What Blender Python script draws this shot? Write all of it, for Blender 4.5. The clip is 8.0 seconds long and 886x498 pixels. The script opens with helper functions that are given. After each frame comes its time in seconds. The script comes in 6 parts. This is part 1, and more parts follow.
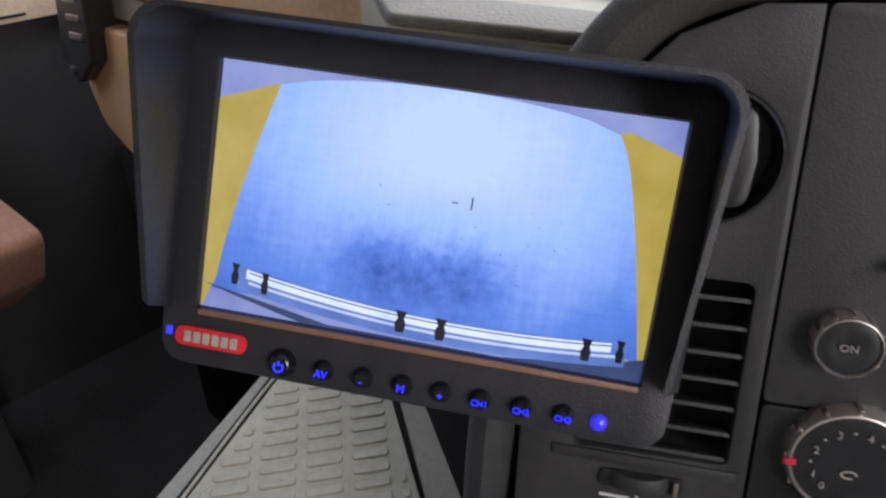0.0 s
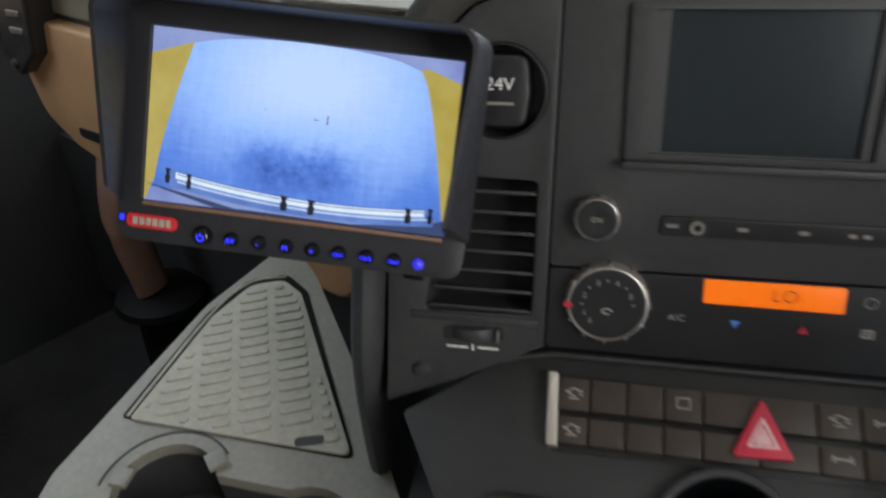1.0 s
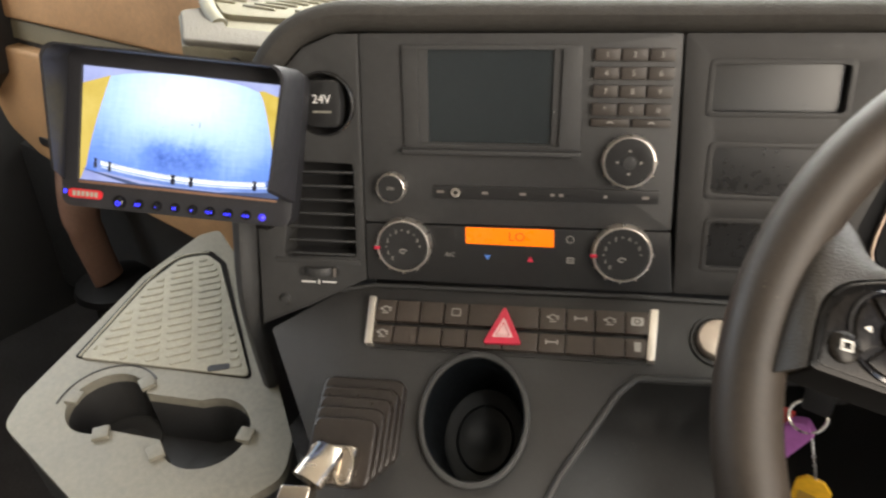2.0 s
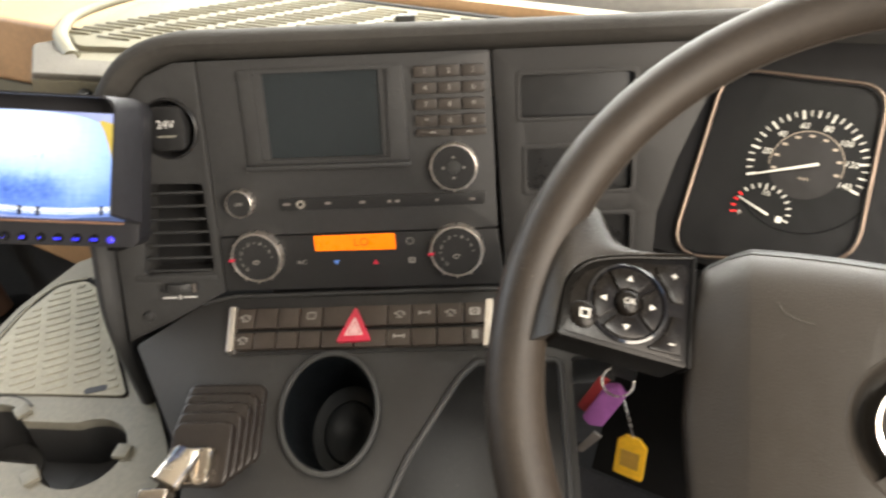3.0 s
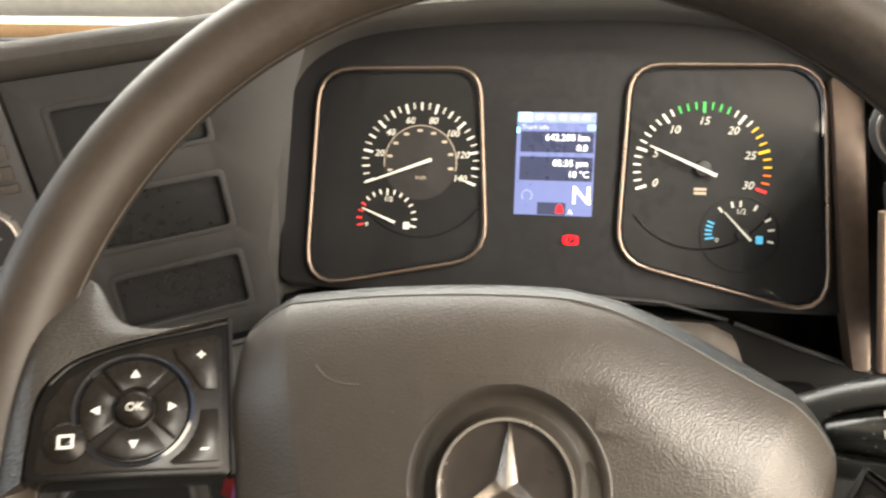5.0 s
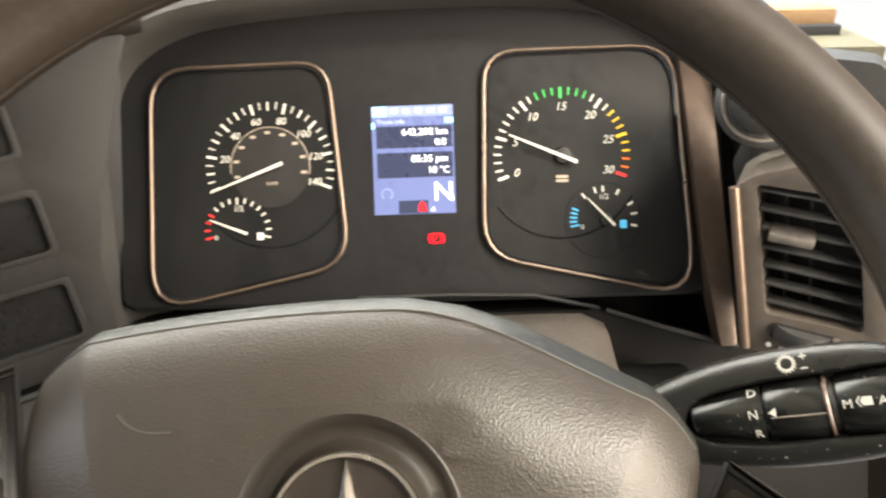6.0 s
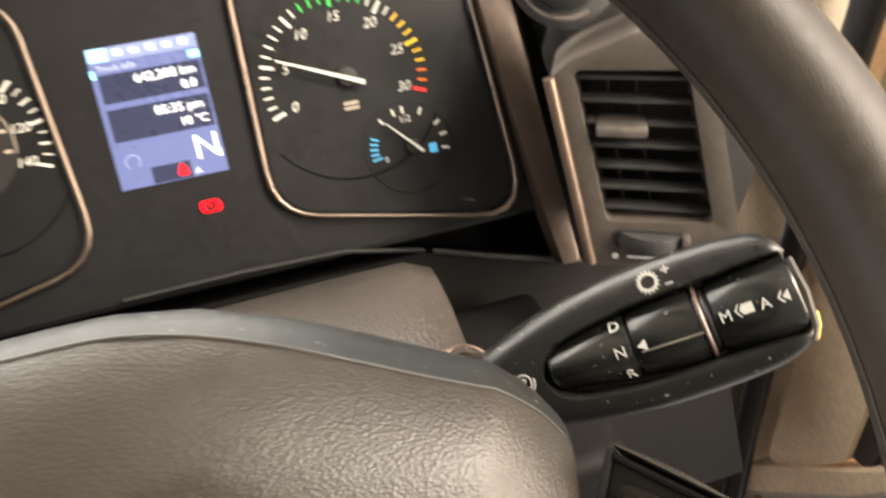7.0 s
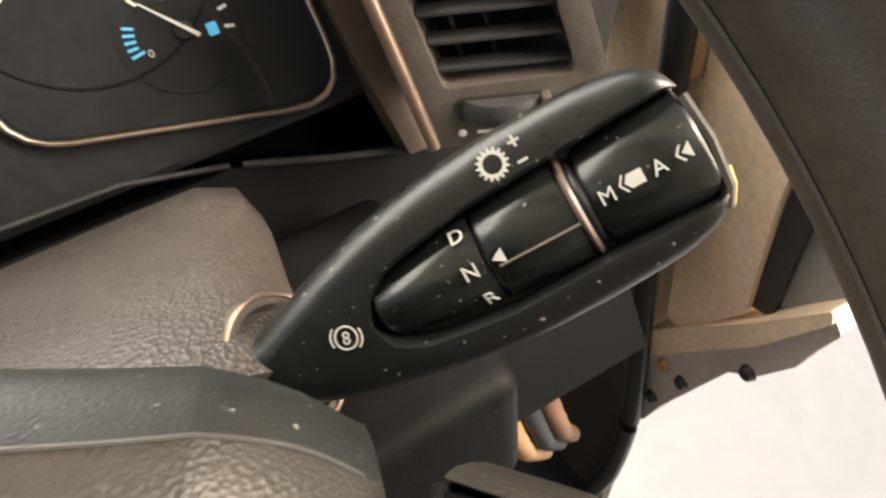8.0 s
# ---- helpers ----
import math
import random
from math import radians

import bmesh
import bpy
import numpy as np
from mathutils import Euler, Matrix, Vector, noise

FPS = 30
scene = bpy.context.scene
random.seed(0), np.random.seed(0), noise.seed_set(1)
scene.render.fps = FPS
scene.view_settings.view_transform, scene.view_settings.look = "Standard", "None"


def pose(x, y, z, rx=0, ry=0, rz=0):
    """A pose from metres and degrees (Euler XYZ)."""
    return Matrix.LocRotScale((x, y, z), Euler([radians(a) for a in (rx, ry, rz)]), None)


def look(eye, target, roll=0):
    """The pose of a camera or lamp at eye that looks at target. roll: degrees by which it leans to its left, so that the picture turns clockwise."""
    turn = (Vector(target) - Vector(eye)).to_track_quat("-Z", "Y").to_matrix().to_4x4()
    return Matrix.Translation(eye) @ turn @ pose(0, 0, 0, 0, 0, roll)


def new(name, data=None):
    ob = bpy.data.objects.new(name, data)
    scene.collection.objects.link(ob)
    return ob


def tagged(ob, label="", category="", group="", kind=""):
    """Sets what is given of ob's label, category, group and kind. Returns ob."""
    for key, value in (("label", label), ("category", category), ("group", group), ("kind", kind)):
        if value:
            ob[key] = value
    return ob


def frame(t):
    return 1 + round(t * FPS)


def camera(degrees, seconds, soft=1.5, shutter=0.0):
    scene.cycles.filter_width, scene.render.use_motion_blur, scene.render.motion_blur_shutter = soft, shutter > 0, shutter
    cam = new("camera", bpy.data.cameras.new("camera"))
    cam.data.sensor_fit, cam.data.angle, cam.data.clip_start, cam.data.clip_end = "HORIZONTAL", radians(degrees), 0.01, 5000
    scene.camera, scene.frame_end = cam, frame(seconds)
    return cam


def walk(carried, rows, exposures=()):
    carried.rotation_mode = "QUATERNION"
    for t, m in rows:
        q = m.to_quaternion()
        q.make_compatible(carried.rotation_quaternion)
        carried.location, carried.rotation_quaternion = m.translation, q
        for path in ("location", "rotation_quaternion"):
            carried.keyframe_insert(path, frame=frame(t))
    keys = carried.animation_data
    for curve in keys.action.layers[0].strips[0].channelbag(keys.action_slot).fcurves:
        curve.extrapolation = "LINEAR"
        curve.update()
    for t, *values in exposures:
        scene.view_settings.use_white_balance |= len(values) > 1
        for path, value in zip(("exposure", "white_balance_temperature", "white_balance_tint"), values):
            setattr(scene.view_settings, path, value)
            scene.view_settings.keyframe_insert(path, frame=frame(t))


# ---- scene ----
cam = camera(64.07, 8.0, soft=2.3, shutter=0.4)
PATH = [
    (0, (-0.4861, -0.5200, 1.0199), (-1.1027, 0.0516, 0.4785), -2.91),
    (0.5, (-0.4578, -0.5376, 1.0253), (-1.0395, 0.0630, 0.4767), -2.57),
    (1, (-0.3674, -0.5796, 1.0415), (-0.9316, 0.0391, 0.4949), -2.25),
    (1.5, (-0.2431, -0.6359, 1.0832), (-0.7990, -0.0037, 0.5435), -2.16),
    (1.7, (-0.2054, -0.6436, 1.0981), (-0.7545, -0.0057, 0.5582), -2.11),
    (2.8, (-0.0968, -0.6516, 1.1276), (-0.5790, 0.0404, 0.5904), -2.49),
    (3, (-0.0787, -0.6416, 1.1316), (-0.5389, 0.0679, 0.5980), -2.59),
    (3.5, (-0.0549, -0.6064, 1.1283), (-0.4533, 0.1405, 0.5960), -3.26),
    (4, (-0.0346, -0.5703, 1.1170), (-0.3470, 0.2156, 0.5833), -3.13),
    (4.5, (-0.0134, -0.5431, 1.1097), (-0.2480, 0.2676, 0.5733), -3.09),
    (5, (0.0005, -0.5088, 1.0971), (-0.1592, 0.3202, 0.5611), -2.88),
    (5.2, (0.0058, -0.4985, 1.0950), (-0.1330, 0.3338, 0.5582), -3.09),
    (6.3, (0.0310, -0.4611, 1.0740), (0.0737, 0.3735, 0.5247), -2.34),
    (6.5, (0.0368, -0.4436, 1.0667), (0.1214, 0.3772, 0.5019), -2.89),
    (7, (0.0534, -0.4048, 1.0326), (0.2482, 0.3574, 0.4153), -4.45),
    (7.5, (0.0821, -0.3683, 0.9916), (0.3418, 0.3141, 0.3083), -6.13),
    (8, (0.1025, -0.3516, 0.9751), (0.3878, 0.2641, 0.2406), -7.37),
]
walk(cam, [(t, look(eye, target, roll)) for t, eye, target, roll in PATH], [(0.0, -0.12, 5700, 12), (0.5, -0.36, 4950, 6), (1.0, -0.15, 5700, 4), (1.5, 0.34, 6500, 6), (3.0, 0.87, 6600, 6), (5.0, 1.00, 6800, 6), (6.5, 0.88, 6800, 5), (7.5, 0.60, 7200, 12), (8.0, 0.64, 7000, 9)])

# ---- world and light ----
world = bpy.data.worlds.new("sky")
scene.world = world
world.use_nodes = True
wn, wl = world.node_tree.nodes, world.node_tree.links
sky = wn.new("ShaderNodeTexSky")
sky.sky_type = "NISHITA"
sky.sun_disc = False
sky.sun_elevation, sky.sun_rotation = radians(52), radians(121)
wn["Background"].inputs["Strength"].default_value = 0.15
wl.new(sky.outputs["Color"], wn["Background"].inputs["Color"])

sun = new("sun", bpy.data.lights.new("sun", "SUN"))
sun.data.energy, sun.data.angle, sun.data.color = 2.4, radians(12), (1.0, 0.94, 0.86)
sun.matrix_world = look((2.5, -1.5, 3.75), (0, 0, 0))


def area(name, at, to, width, height, watts, colour):
    ob = new(name, bpy.data.lights.new(name, "AREA"))
    ob.data.shape, ob.data.size, ob.data.size_y = "RECTANGLE", width, height
    ob.data.energy, ob.data.color = watts, colour
    ob.matrix_world = look(at, to)
    return ob


area("windscreen_daylight", (-0.55, 0.56, 1.45), (-0.45, -0.6, 0.75), 1.9, 0.75, 36.0, (1.0, 0.96, 0.90))
area("door_daylight", (0.75, -0.60, 1.20), (-0.2, -0.35, 0.75), 0.6, 0.8, 18.0, (1.0, 0.84, 0.69))
area("passenger_window_daylight", (-1.86, -0.55, 1.40), (-0.4, -0.35, 0.7), 0.8, 0.6, 8.0, (0.98, 0.98, 1.0))


# ---- materials ----
def material(name, colour, rough=0.5, metal=0.0, vary=0.15, scale=12.0, grain=0.0, grain_scale=900.0, spec=0.5, dust=0.0, emit=0.0, coat=0.0, wear=0.08):
    """Colour that drifts at a large and a small scale, a fine relief, and pale dust specks."""
    m = bpy.data.materials.new(name)
    m.use_nodes = True
    n, l = m.node_tree.nodes, m.node_tree.links
    b = n["Principled BSDF"]
    b.inputs["Roughness"].default_value, b.inputs["Metallic"].default_value = rough, metal
    b.inputs["Specular IOR Level"].default_value = spec
    b.inputs["Coat Weight"].default_value = coat
    co = n.new("ShaderNodeTexCoord")
    big, small = n.new("ShaderNodeTexNoise"), n.new("ShaderNodeTexNoise")
    big.inputs["Scale"].default_value, big.inputs["Detail"].default_value = scale, 4
    small.inputs["Scale"].default_value, small.inputs["Detail"].default_value = scale * 14, 3
    for tex in (big, small):
        l.new(co.outputs["Object"], tex.inputs["Vector"])
    both = n.new("ShaderNodeMath")
    both.operation = "ADD"
    l.new(big.outputs["Fac"], both.inputs[0])
    l.new(small.outputs["Fac"], both.inputs[1])
    ramp = n.new("ShaderNodeMapRange")
    ramp.inputs["From Min"].default_value, ramp.inputs["From Max"].default_value = 0.7, 1.3
    ramp.inputs["To Min"].default_value, ramp.inputs["To Max"].default_value = 1 - vary, 1 + vary
    l.new(both.outputs[0], ramp.inputs["Value"])
    tint = n.new("ShaderNodeVectorMath")
    tint.operation = "SCALE"
    tint.inputs[0].default_value = colour
    l.new(ramp.outputs[0], tint.inputs["Scale"])
    last = tint.outputs[0]
    if dust:
        speck = n.new("ShaderNodeTexNoise")
        speck.inputs["Scale"].default_value, speck.inputs["Detail"].default_value = 420, 2
        l.new(co.outputs["Object"], speck.inputs["Vector"])
        cut = n.new("ShaderNodeMapRange")
        cut.inputs["From Min"].default_value, cut.inputs["From Max"].default_value = 0.70, 0.76
        cut.inputs["To Max"].default_value = dust
        l.new(speck.outputs["Fac"], cut.inputs["Value"])
        mix = n.new("ShaderNodeMix")
        mix.data_type = "RGBA"
        mix.inputs["B"].default_value = (0.45, 0.43, 0.4, 1)
        l.new(cut.outputs[0], mix.inputs["Factor"])
        l.new(last, mix.inputs["A"])
        last = mix.outputs["Result"]
    l.new(last, b.inputs["Base Color"])
    shine = n.new("ShaderNodeMapRange")
    shine.inputs["From Min"].default_value, shine.inputs["From Max"].default_value = 0.7, 1.3
    shine.inputs["To Min"].default_value, shine.inputs["To Max"].default_value = max(rough - wear, 0.02), min(rough + wear, 1)
    l.new(both.outputs[0], shine.inputs["Value"])
    l.new(shine.outputs[0], b.inputs["Roughness"])
    if grain:
        cell = n.new("ShaderNodeTexVoronoi")
        cell.inputs["Scale"].default_value = grain_scale
        l.new(co.outputs["Object"], cell.inputs["Vector"])
        bump = n.new("ShaderNodeBump")
        bump.inputs["Strength"].default_value, bump.inputs["Distance"].default_value = grain, 0.0006
        l.new(cell.outputs["Distance"], bump.inputs["Height"])
        l.new(bump.outputs[0], b.inputs["Normal"])
    if emit:
        b.inputs["Emission Color"].default_value = (*colour, 1)
        b.inputs["Emission Strength"].default_value = emit
    return m


def glow(name, colour, strength):
    return material(name, colour, 0.3, vary=0.04, emit=strength)


DARK = material("dark_grained_plastic", (0.036, 0.0362, 0.0365), 0.55, grain=0.25, dust=0.10)
FASCIA = material("fascia_plastic", (0.0375, 0.0375, 0.0375), 0.5, grain=0.2, grain_scale=1300, dust=0.05)
CLUSTERBLACK = material("cluster_black", (0.014, 0.014, 0.015), 0.42, vary=0.08, dust=0.03, spec=0.3)
BLACK = material("black_plastic", (0.021, 0.021, 0.0215), 0.38, vary=0.08, dust=0.04)
GLOSS = material("gloss_black", (0.008, 0.008, 0.010), 0.12, coat=0.3)
LEATHER = material("hub_leather", (0.0250, 0.0208, 0.0165), 0.41, vary=0.06, grain=0.22, grain_scale=1100, spec=0.5, wear=0.04, dust=0.05)
RIM = material("rim_leather", (0.0245, 0.0188, 0.0142), 0.50, vary=0.22, scale=22, grain=0.10, grain_scale=1700, spec=0.33, dust=0.02, wear=0.05)
WEB = material("web_leather", (0.020, 0.0172, 0.0143), 0.42, vary=0.15, grain=0.55, grain_scale=800, spec=0.4, dust=0.02, wear=0.05)
# Near-black: shade under the dash and in folds is in the colour; also joints.
DEEP = material("shade_and_joint_black", (0.0065, 0.0063, 0.0063), 0.55, grain=0.2, grain_scale=1200, spec=0.10)
SATIN = material("satin_trim", (0.42, 0.38, 0.35), 0.35, metal=0.9)
CHROME = material("chrome", (0.66, 0.62, 0.57), 0.24, metal=1.0, vary=0.04)
BRONZE = material("dull_bronze_trim", (0.23, 0.170, 0.132), 0.38, metal=0.7, vary=0.08)
DOORTAN = material("door_tan", (0.80, 0.63, 0.46), 0.5, grain=0.2, grain_scale=800)
TAN = material("tan_trim", (0.41, 0.245, 0.12), 0.55, grain=0.3, grain_scale=800)
BEIGE = material("beige_plastic", (0.178, 0.162, 0.110), 0.6, grain=0.3, grain_scale=800)
TRAYGREY = material("tray_grey_plastic", (0.215, 0.205, 0.168), 0.55, grain=0.35, grain_scale=900, dust=0.1)
MATGREY = material("rubber_mat_grey", (0.35, 0.338, 0.275), 0.75, grain=0.3, grain_scale=1100)
WHITEMARK = material("white_print", (0.78, 0.77, 0.74), 0.5, vary=0.05)
DIMMARK = material("dim_print", (0.36, 0.34, 0.31), 0.5, vary=0.08)
DIALWHITE = glow("dial_white", (0.66, 0.64, 0.57), 0.20)
RED = material("hazard_red", (0.62, 0.03, 0.07), 0.35)
PINK = material("hazard_pink", (0.85, 0.55, 0.55), 0.4)
CARPET = material("floor_carpet", (0.035, 0.033, 0.033), 0.95, vary=0.4, grain=0.8, grain_scale=500)


def worn(m, at, reach, colour):
    """Rubbed-through flecks in one place of a material."""
    n, l = m.node_tree.nodes, m.node_tree.links
    b = n["Principled BSDF"]
    co, shift, spot, fleck = n.new("ShaderNodeTexCoord"), n.new("ShaderNodeMapping"), n.new("ShaderNodeTexGradient"), n.new("ShaderNodeTexNoise")
    shift.vector_type = "TEXTURE"
    shift.inputs["Location"].default_value, shift.inputs["Scale"].default_value = at, reach
    spot.gradient_type = "SPHERICAL"
    fleck.inputs["Scale"].default_value, fleck.inputs["Detail"].default_value = 520, 3
    l.new(co.outputs["Object"], shift.inputs["Vector"])
    l.new(shift.outputs[0], spot.inputs["Vector"])
    l.new(co.outputs["Object"], fleck.inputs["Vector"])
    both, cut, mix = n.new("ShaderNodeMath"), n.new("ShaderNodeMapRange"), n.new("ShaderNodeMix")
    both.operation = "MULTIPLY_ADD"
    both.inputs[1].default_value = 0.35
    l.new(spot.outputs["Fac"], both.inputs[0])
    l.new(fleck.outputs["Fac"], both.inputs[2])
    cut.inputs["From Min"].default_value, cut.inputs["From Max"].default_value = 0.83, 0.90
    l.new(both.outputs[0], cut.inputs["Value"])
    mix.data_type = "RGBA"
    mix.inputs["B"].default_value = (*colour, 1)
    l.new(cut.outputs[0], mix.inputs["Factor"])
    l.new(b.inputs["Base Color"].links[0].from_socket, mix.inputs["A"])
    l.new(mix.outputs["Result"], b.inputs["Base Color"])


worn(RIM, (-0.209, 0.010, 0.0), (0.035, 0.055, 0.05), (0.17, 0.14, 0.12))


# ---- shapes ----
def face(x, y, z, yaw, tilt, roll=0.0):
    """A frame on a face: x along it to the right, y up it, z out of it."""
    return pose(x, y, z, 0, 0, yaw) @ pose(0, 0, 0, 90 - tilt) @ pose(0, 0, 0, 0, 0, roll)


def thing(name, m, label, category, group="", kind=""):
    ob = new(name)
    ob.empty_display_size = 0.02
    ob.matrix_world = m
    return tagged(ob, label, category, group, kind)


def smooth(me, angle=40):
    me.polygons.foreach_set("use_smooth", [True] * len(me.polygons))
    me.set_sharp_from_angle(angle=radians(angle))


def part(name, bm, mat, parent=None, label="", angle=40):
    me = bpy.data.meshes.new(name)
    bmesh.ops.recalc_face_normals(bm, faces=bm.faces)
    bm.to_mesh(me)
    bm.free()
    me.materials.append(mat)
    smooth(me, angle)
    ob = new(name, me)
    if parent:
        ob.parent = parent
    return tagged(ob, label)


def structure(name, bm, mat, label, m=None):
    ob = part(name, bm, mat, None, label)
    if m:
        ob.matrix_world = m
    return tagged(ob, label, name.split("_")[0], kind="structure")


def soften(bm, width, edges=None, segments=2):
    if width:
        bmesh.ops.bevel(bm, geom=edges or bm.edges[:], offset=width, segments=segments, profile=0.6, affect="EDGES", clamp_overlap=True)


def box(x0, x1, y0, y1, z0, z1, bevel=0.001, segments=2):
    bm = bmesh.new()
    bmesh.ops.create_cube(bm, size=1, matrix=Matrix.Translation(((x0 + x1) / 2, (y0 + y1) / 2, (z0 + z1) / 2)) @ Matrix.Diagonal((x1 - x0, y1 - y0, z1 - z0, 1)))
    soften(bm, bevel, segments=segments)
    return bm


def rounded(pts, radius, steps=5):
    """A polygon with its corners rounded; radius is one number or one for each corner."""
    out, count = [], len(pts)
    for i, p in enumerate(pts):
        a, b, c = Vector(pts[i - 1]), Vector(p), Vector(pts[(i + 1) % count])
        r = radius[i] if isinstance(radius, (list, tuple)) else radius
        d, e = (a - b).normalized(), (c - b).normalized()
        half = math.acos(max(-1, min(1, d.dot(e)))) / 2
        reach = min(r / math.tan(half), 0.48 * (a - b).length, 0.48 * (c - b).length)
        for k in range(steps + 1):
            s = k / steps
            out.append(tuple((1 - s) ** 2 * (b + d * reach) + 2 * s * (1 - s) * b + s * s * (b + e * reach)))
    return out


def prism(pts, z0, z1, bevel=0.0, holes=(), segments=2):
    """A plate with the given outline, from z0 to z1, with holes through it."""
    bm = bmesh.new()
    loops = []
    for ring in (pts, *holes):
        vs = [bm.verts.new((x, y, z0)) for x, y in ring]
        loops.append([bm.edges.new((vs[i], vs[(i + 1) % len(vs)])) for i in range(len(vs))])
    if holes:
        bmesh.ops.triangle_fill(bm, use_beauty=True, use_dissolve=False, edges=[e for loop in loops for e in loop])
    else:
        bm.faces.new([e.verts[0] for e in loops[0]] if False else bm.verts[:])
    top = bmesh.ops.extrude_face_region(bm, geom=bm.faces[:])
    moved = [v for v in top["geom"] if isinstance(v, bmesh.types.BMVert)]
    for v in moved:
        v.co.z = z1
    bmesh.ops.recalc_face_normals(bm, faces=bm.faces)
    if bevel:
        rim = [e for e in bm.edges if e.is_manifold and abs(e.verts[0].co.z - z1) < 1e-7 and abs(e.verts[1].co.z - z1) < 1e-7 and e.calc_face_angle(0) > 0.8]
        soften(bm, bevel, rim, segments)
    return bm


def circle(x, y, rx, ry=None, steps=32, start=0.0, sweep=2 * math.pi):
    ry = ry or rx
    return [(x + rx * math.cos(start + sweep * i / steps), y + ry * math.sin(start + sweep * i / steps)) for i in range(steps)]


def lathe(profile, steps=40, at=(0, 0, 0)):
    """A body turned about z, from pairs of radius and height."""
    bm = bmesh.new()
    rings = []
    for r, h in profile:
        rings.append([bm.verts.new((at[0] + max(r, 1e-5) * math.cos(2 * math.pi * i / steps), at[1] + max(r, 1e-5) * math.sin(2 * math.pi * i / steps), at[2] + h)) for i in range(steps)])
    for a, b in zip(rings, rings[1:]):
        for i in range(steps):
            bm.faces.new((a[i], a[(i + 1) % steps], b[(i + 1) % steps], b[i]))
    return bm


def sweep(path, section, closed=False, up=(0, 0, 1), scale=None):
    """A section (pairs) carried along a path of points; section's y lies along up."""
    bm = bmesh.new()
    path = [Vector(p) for p in path]
    rings, count = [], len(path)
    for i, p in enumerate(path):
        a = path[i - 1] if i or closed else p
        b = path[(i + 1) % count] if i < count - 1 or closed else p
        ahead = (b - a).normalized()
        side = ahead.cross(Vector(up)).normalized()
        above = side.cross(ahead)
        s = scale(i / max(count - 1, 1)) if scale else 1.0
        rings.append([bm.verts.new(p + side * x * s + above * y * s) for x, y in section])
    pairs = list(zip(rings, rings[1:])) + ([(rings[-1], rings[0])] if closed else [])
    k = len(section)
    for a, b in pairs:
        for i in range(k):
            bm.faces.new((a[i], a[(i + 1) % k], b[(i + 1) % k], b[i]))
    if not closed:
        bm.faces.new(rings[0])
        bm.faces.new(rings[-1])
    return bm


def spline(pts, steps=8):
    """A smooth line through points."""
    pts = [Vector(p) for p in pts]
    out = []
    for i in range(len(pts) - 1):
        p0, p1, p2, p3 = pts[max(i - 1, 0)], pts[i], pts[i + 1], pts[min(i + 2, len(pts) - 1)]
        for k in range(steps):
            t = k / steps
            out.append(0.5 * ((2 * p1) + (p2 - p0) * t + (2 * p0 - 5 * p1 + 4 * p2 - p3) * t * t + (3 * p1 - p0 - 3 * p2 + p3) * t ** 3))
    return out + [pts[-1]]


def join(*bms):
    """Several bmeshes in one."""
    out = bmesh.new()
    for b in bms:
        me = bpy.data.meshes.new("joined")
        b.to_mesh(me)
        b.free()
        out.from_mesh(me)
        bpy.data.meshes.remove(me)
    return out


def turned(bm, m):
    bmesh.ops.transform(bm, matrix=m, verts=bm.verts)
    return bm


def words(text, size, x, y, z, mat, parent, name="lettering", slant=0.0, thick=0.0002, turn=0.0, label=""):
    cu = bpy.data.curves.new("letters", "FONT")
    cu.body, cu.size, cu.align_x, cu.align_y, cu.extrude, cu.shear, cu.resolution_u = text, size, "CENTER", "CENTER", thick, slant, 3
    ob = bpy.data.objects.new("letters", cu)
    me = bpy.data.meshes.new_from_object(ob)
    bpy.data.objects.remove(ob)
    me.materials.append(mat)
    ob = new(name, me)
    ob.parent = parent
    ob.matrix_basis = pose(x, y, z, 0, 0, turn)
    return tagged(ob, label)


CLUSTER = Matrix(((0.99996, -0.00565, -0.00751, -0.00035), (-0.00362, 0.50529, -0.86294, -0.00700), (0.00867, 0.86293, 0.50525, 0.85249), (0.00000, 0.00000, 0.00000, 1.00000)))
PANEL = face(-0.4254, -0.2013, 0.8468, 29.66, 15.7, 0.79)
STRIP = Matrix(((0.88299, -0.42168, 0.20619, -0.42450), (0.46693, 0.74412, -0.47777, -0.25765), (0.04803, 0.51814, 0.85395, 0.73141), (0.00000, 0.00000, 0.00000, 1.00000)))
MONITOR = Matrix(((0.80951, -0.16190, 0.56434, -0.63889), (0.57488, 0.41371, -0.70594, -0.38362), (-0.11919, 0.89590, 0.42798, 0.90018), (0.00000, 0.00000, 0.00000, 1.00000)))
WHEEL = Matrix(((0.99991, -0.01049, -0.00853, -0.01569), (0.00244, 0.76052, -0.64931, -0.32136), (0.01330, 0.64923, 0.76048, 0.90508), (0.00000, 0.00000, 0.00000, 1.00000)))
LEFT = Matrix(((0.99714, -0.07144, 0.02467, -0.01942), (0.07064, 0.99699, 0.03191, -0.02897), (-0.02688, -0.03008, 0.99919, 0.00186), (0, 0, 0, 1)))
TRAY = LEFT @ pose(-0.7522, -0.3366, 0.5686, 5.7)
HUB = Matrix(((0.99968, -0.01178, -0.02225, -0.01439), (-0.00752, 0.70373, -0.71043, -0.33549), (0.02402, 0.71037, 0.70342, 0.88017), (0.00000, 0.00000, 0.00000, 1.00000)))
POD_LEFT = Matrix(((0.84046, -0.23863, 0.48651, -0.14891), (0.12366, 0.95859, 0.25655, 0.01841), (-0.52758, -0.15546, 0.83516, 0.00869), (0.00000, 0.00000, 0.00000, 1.00000)))
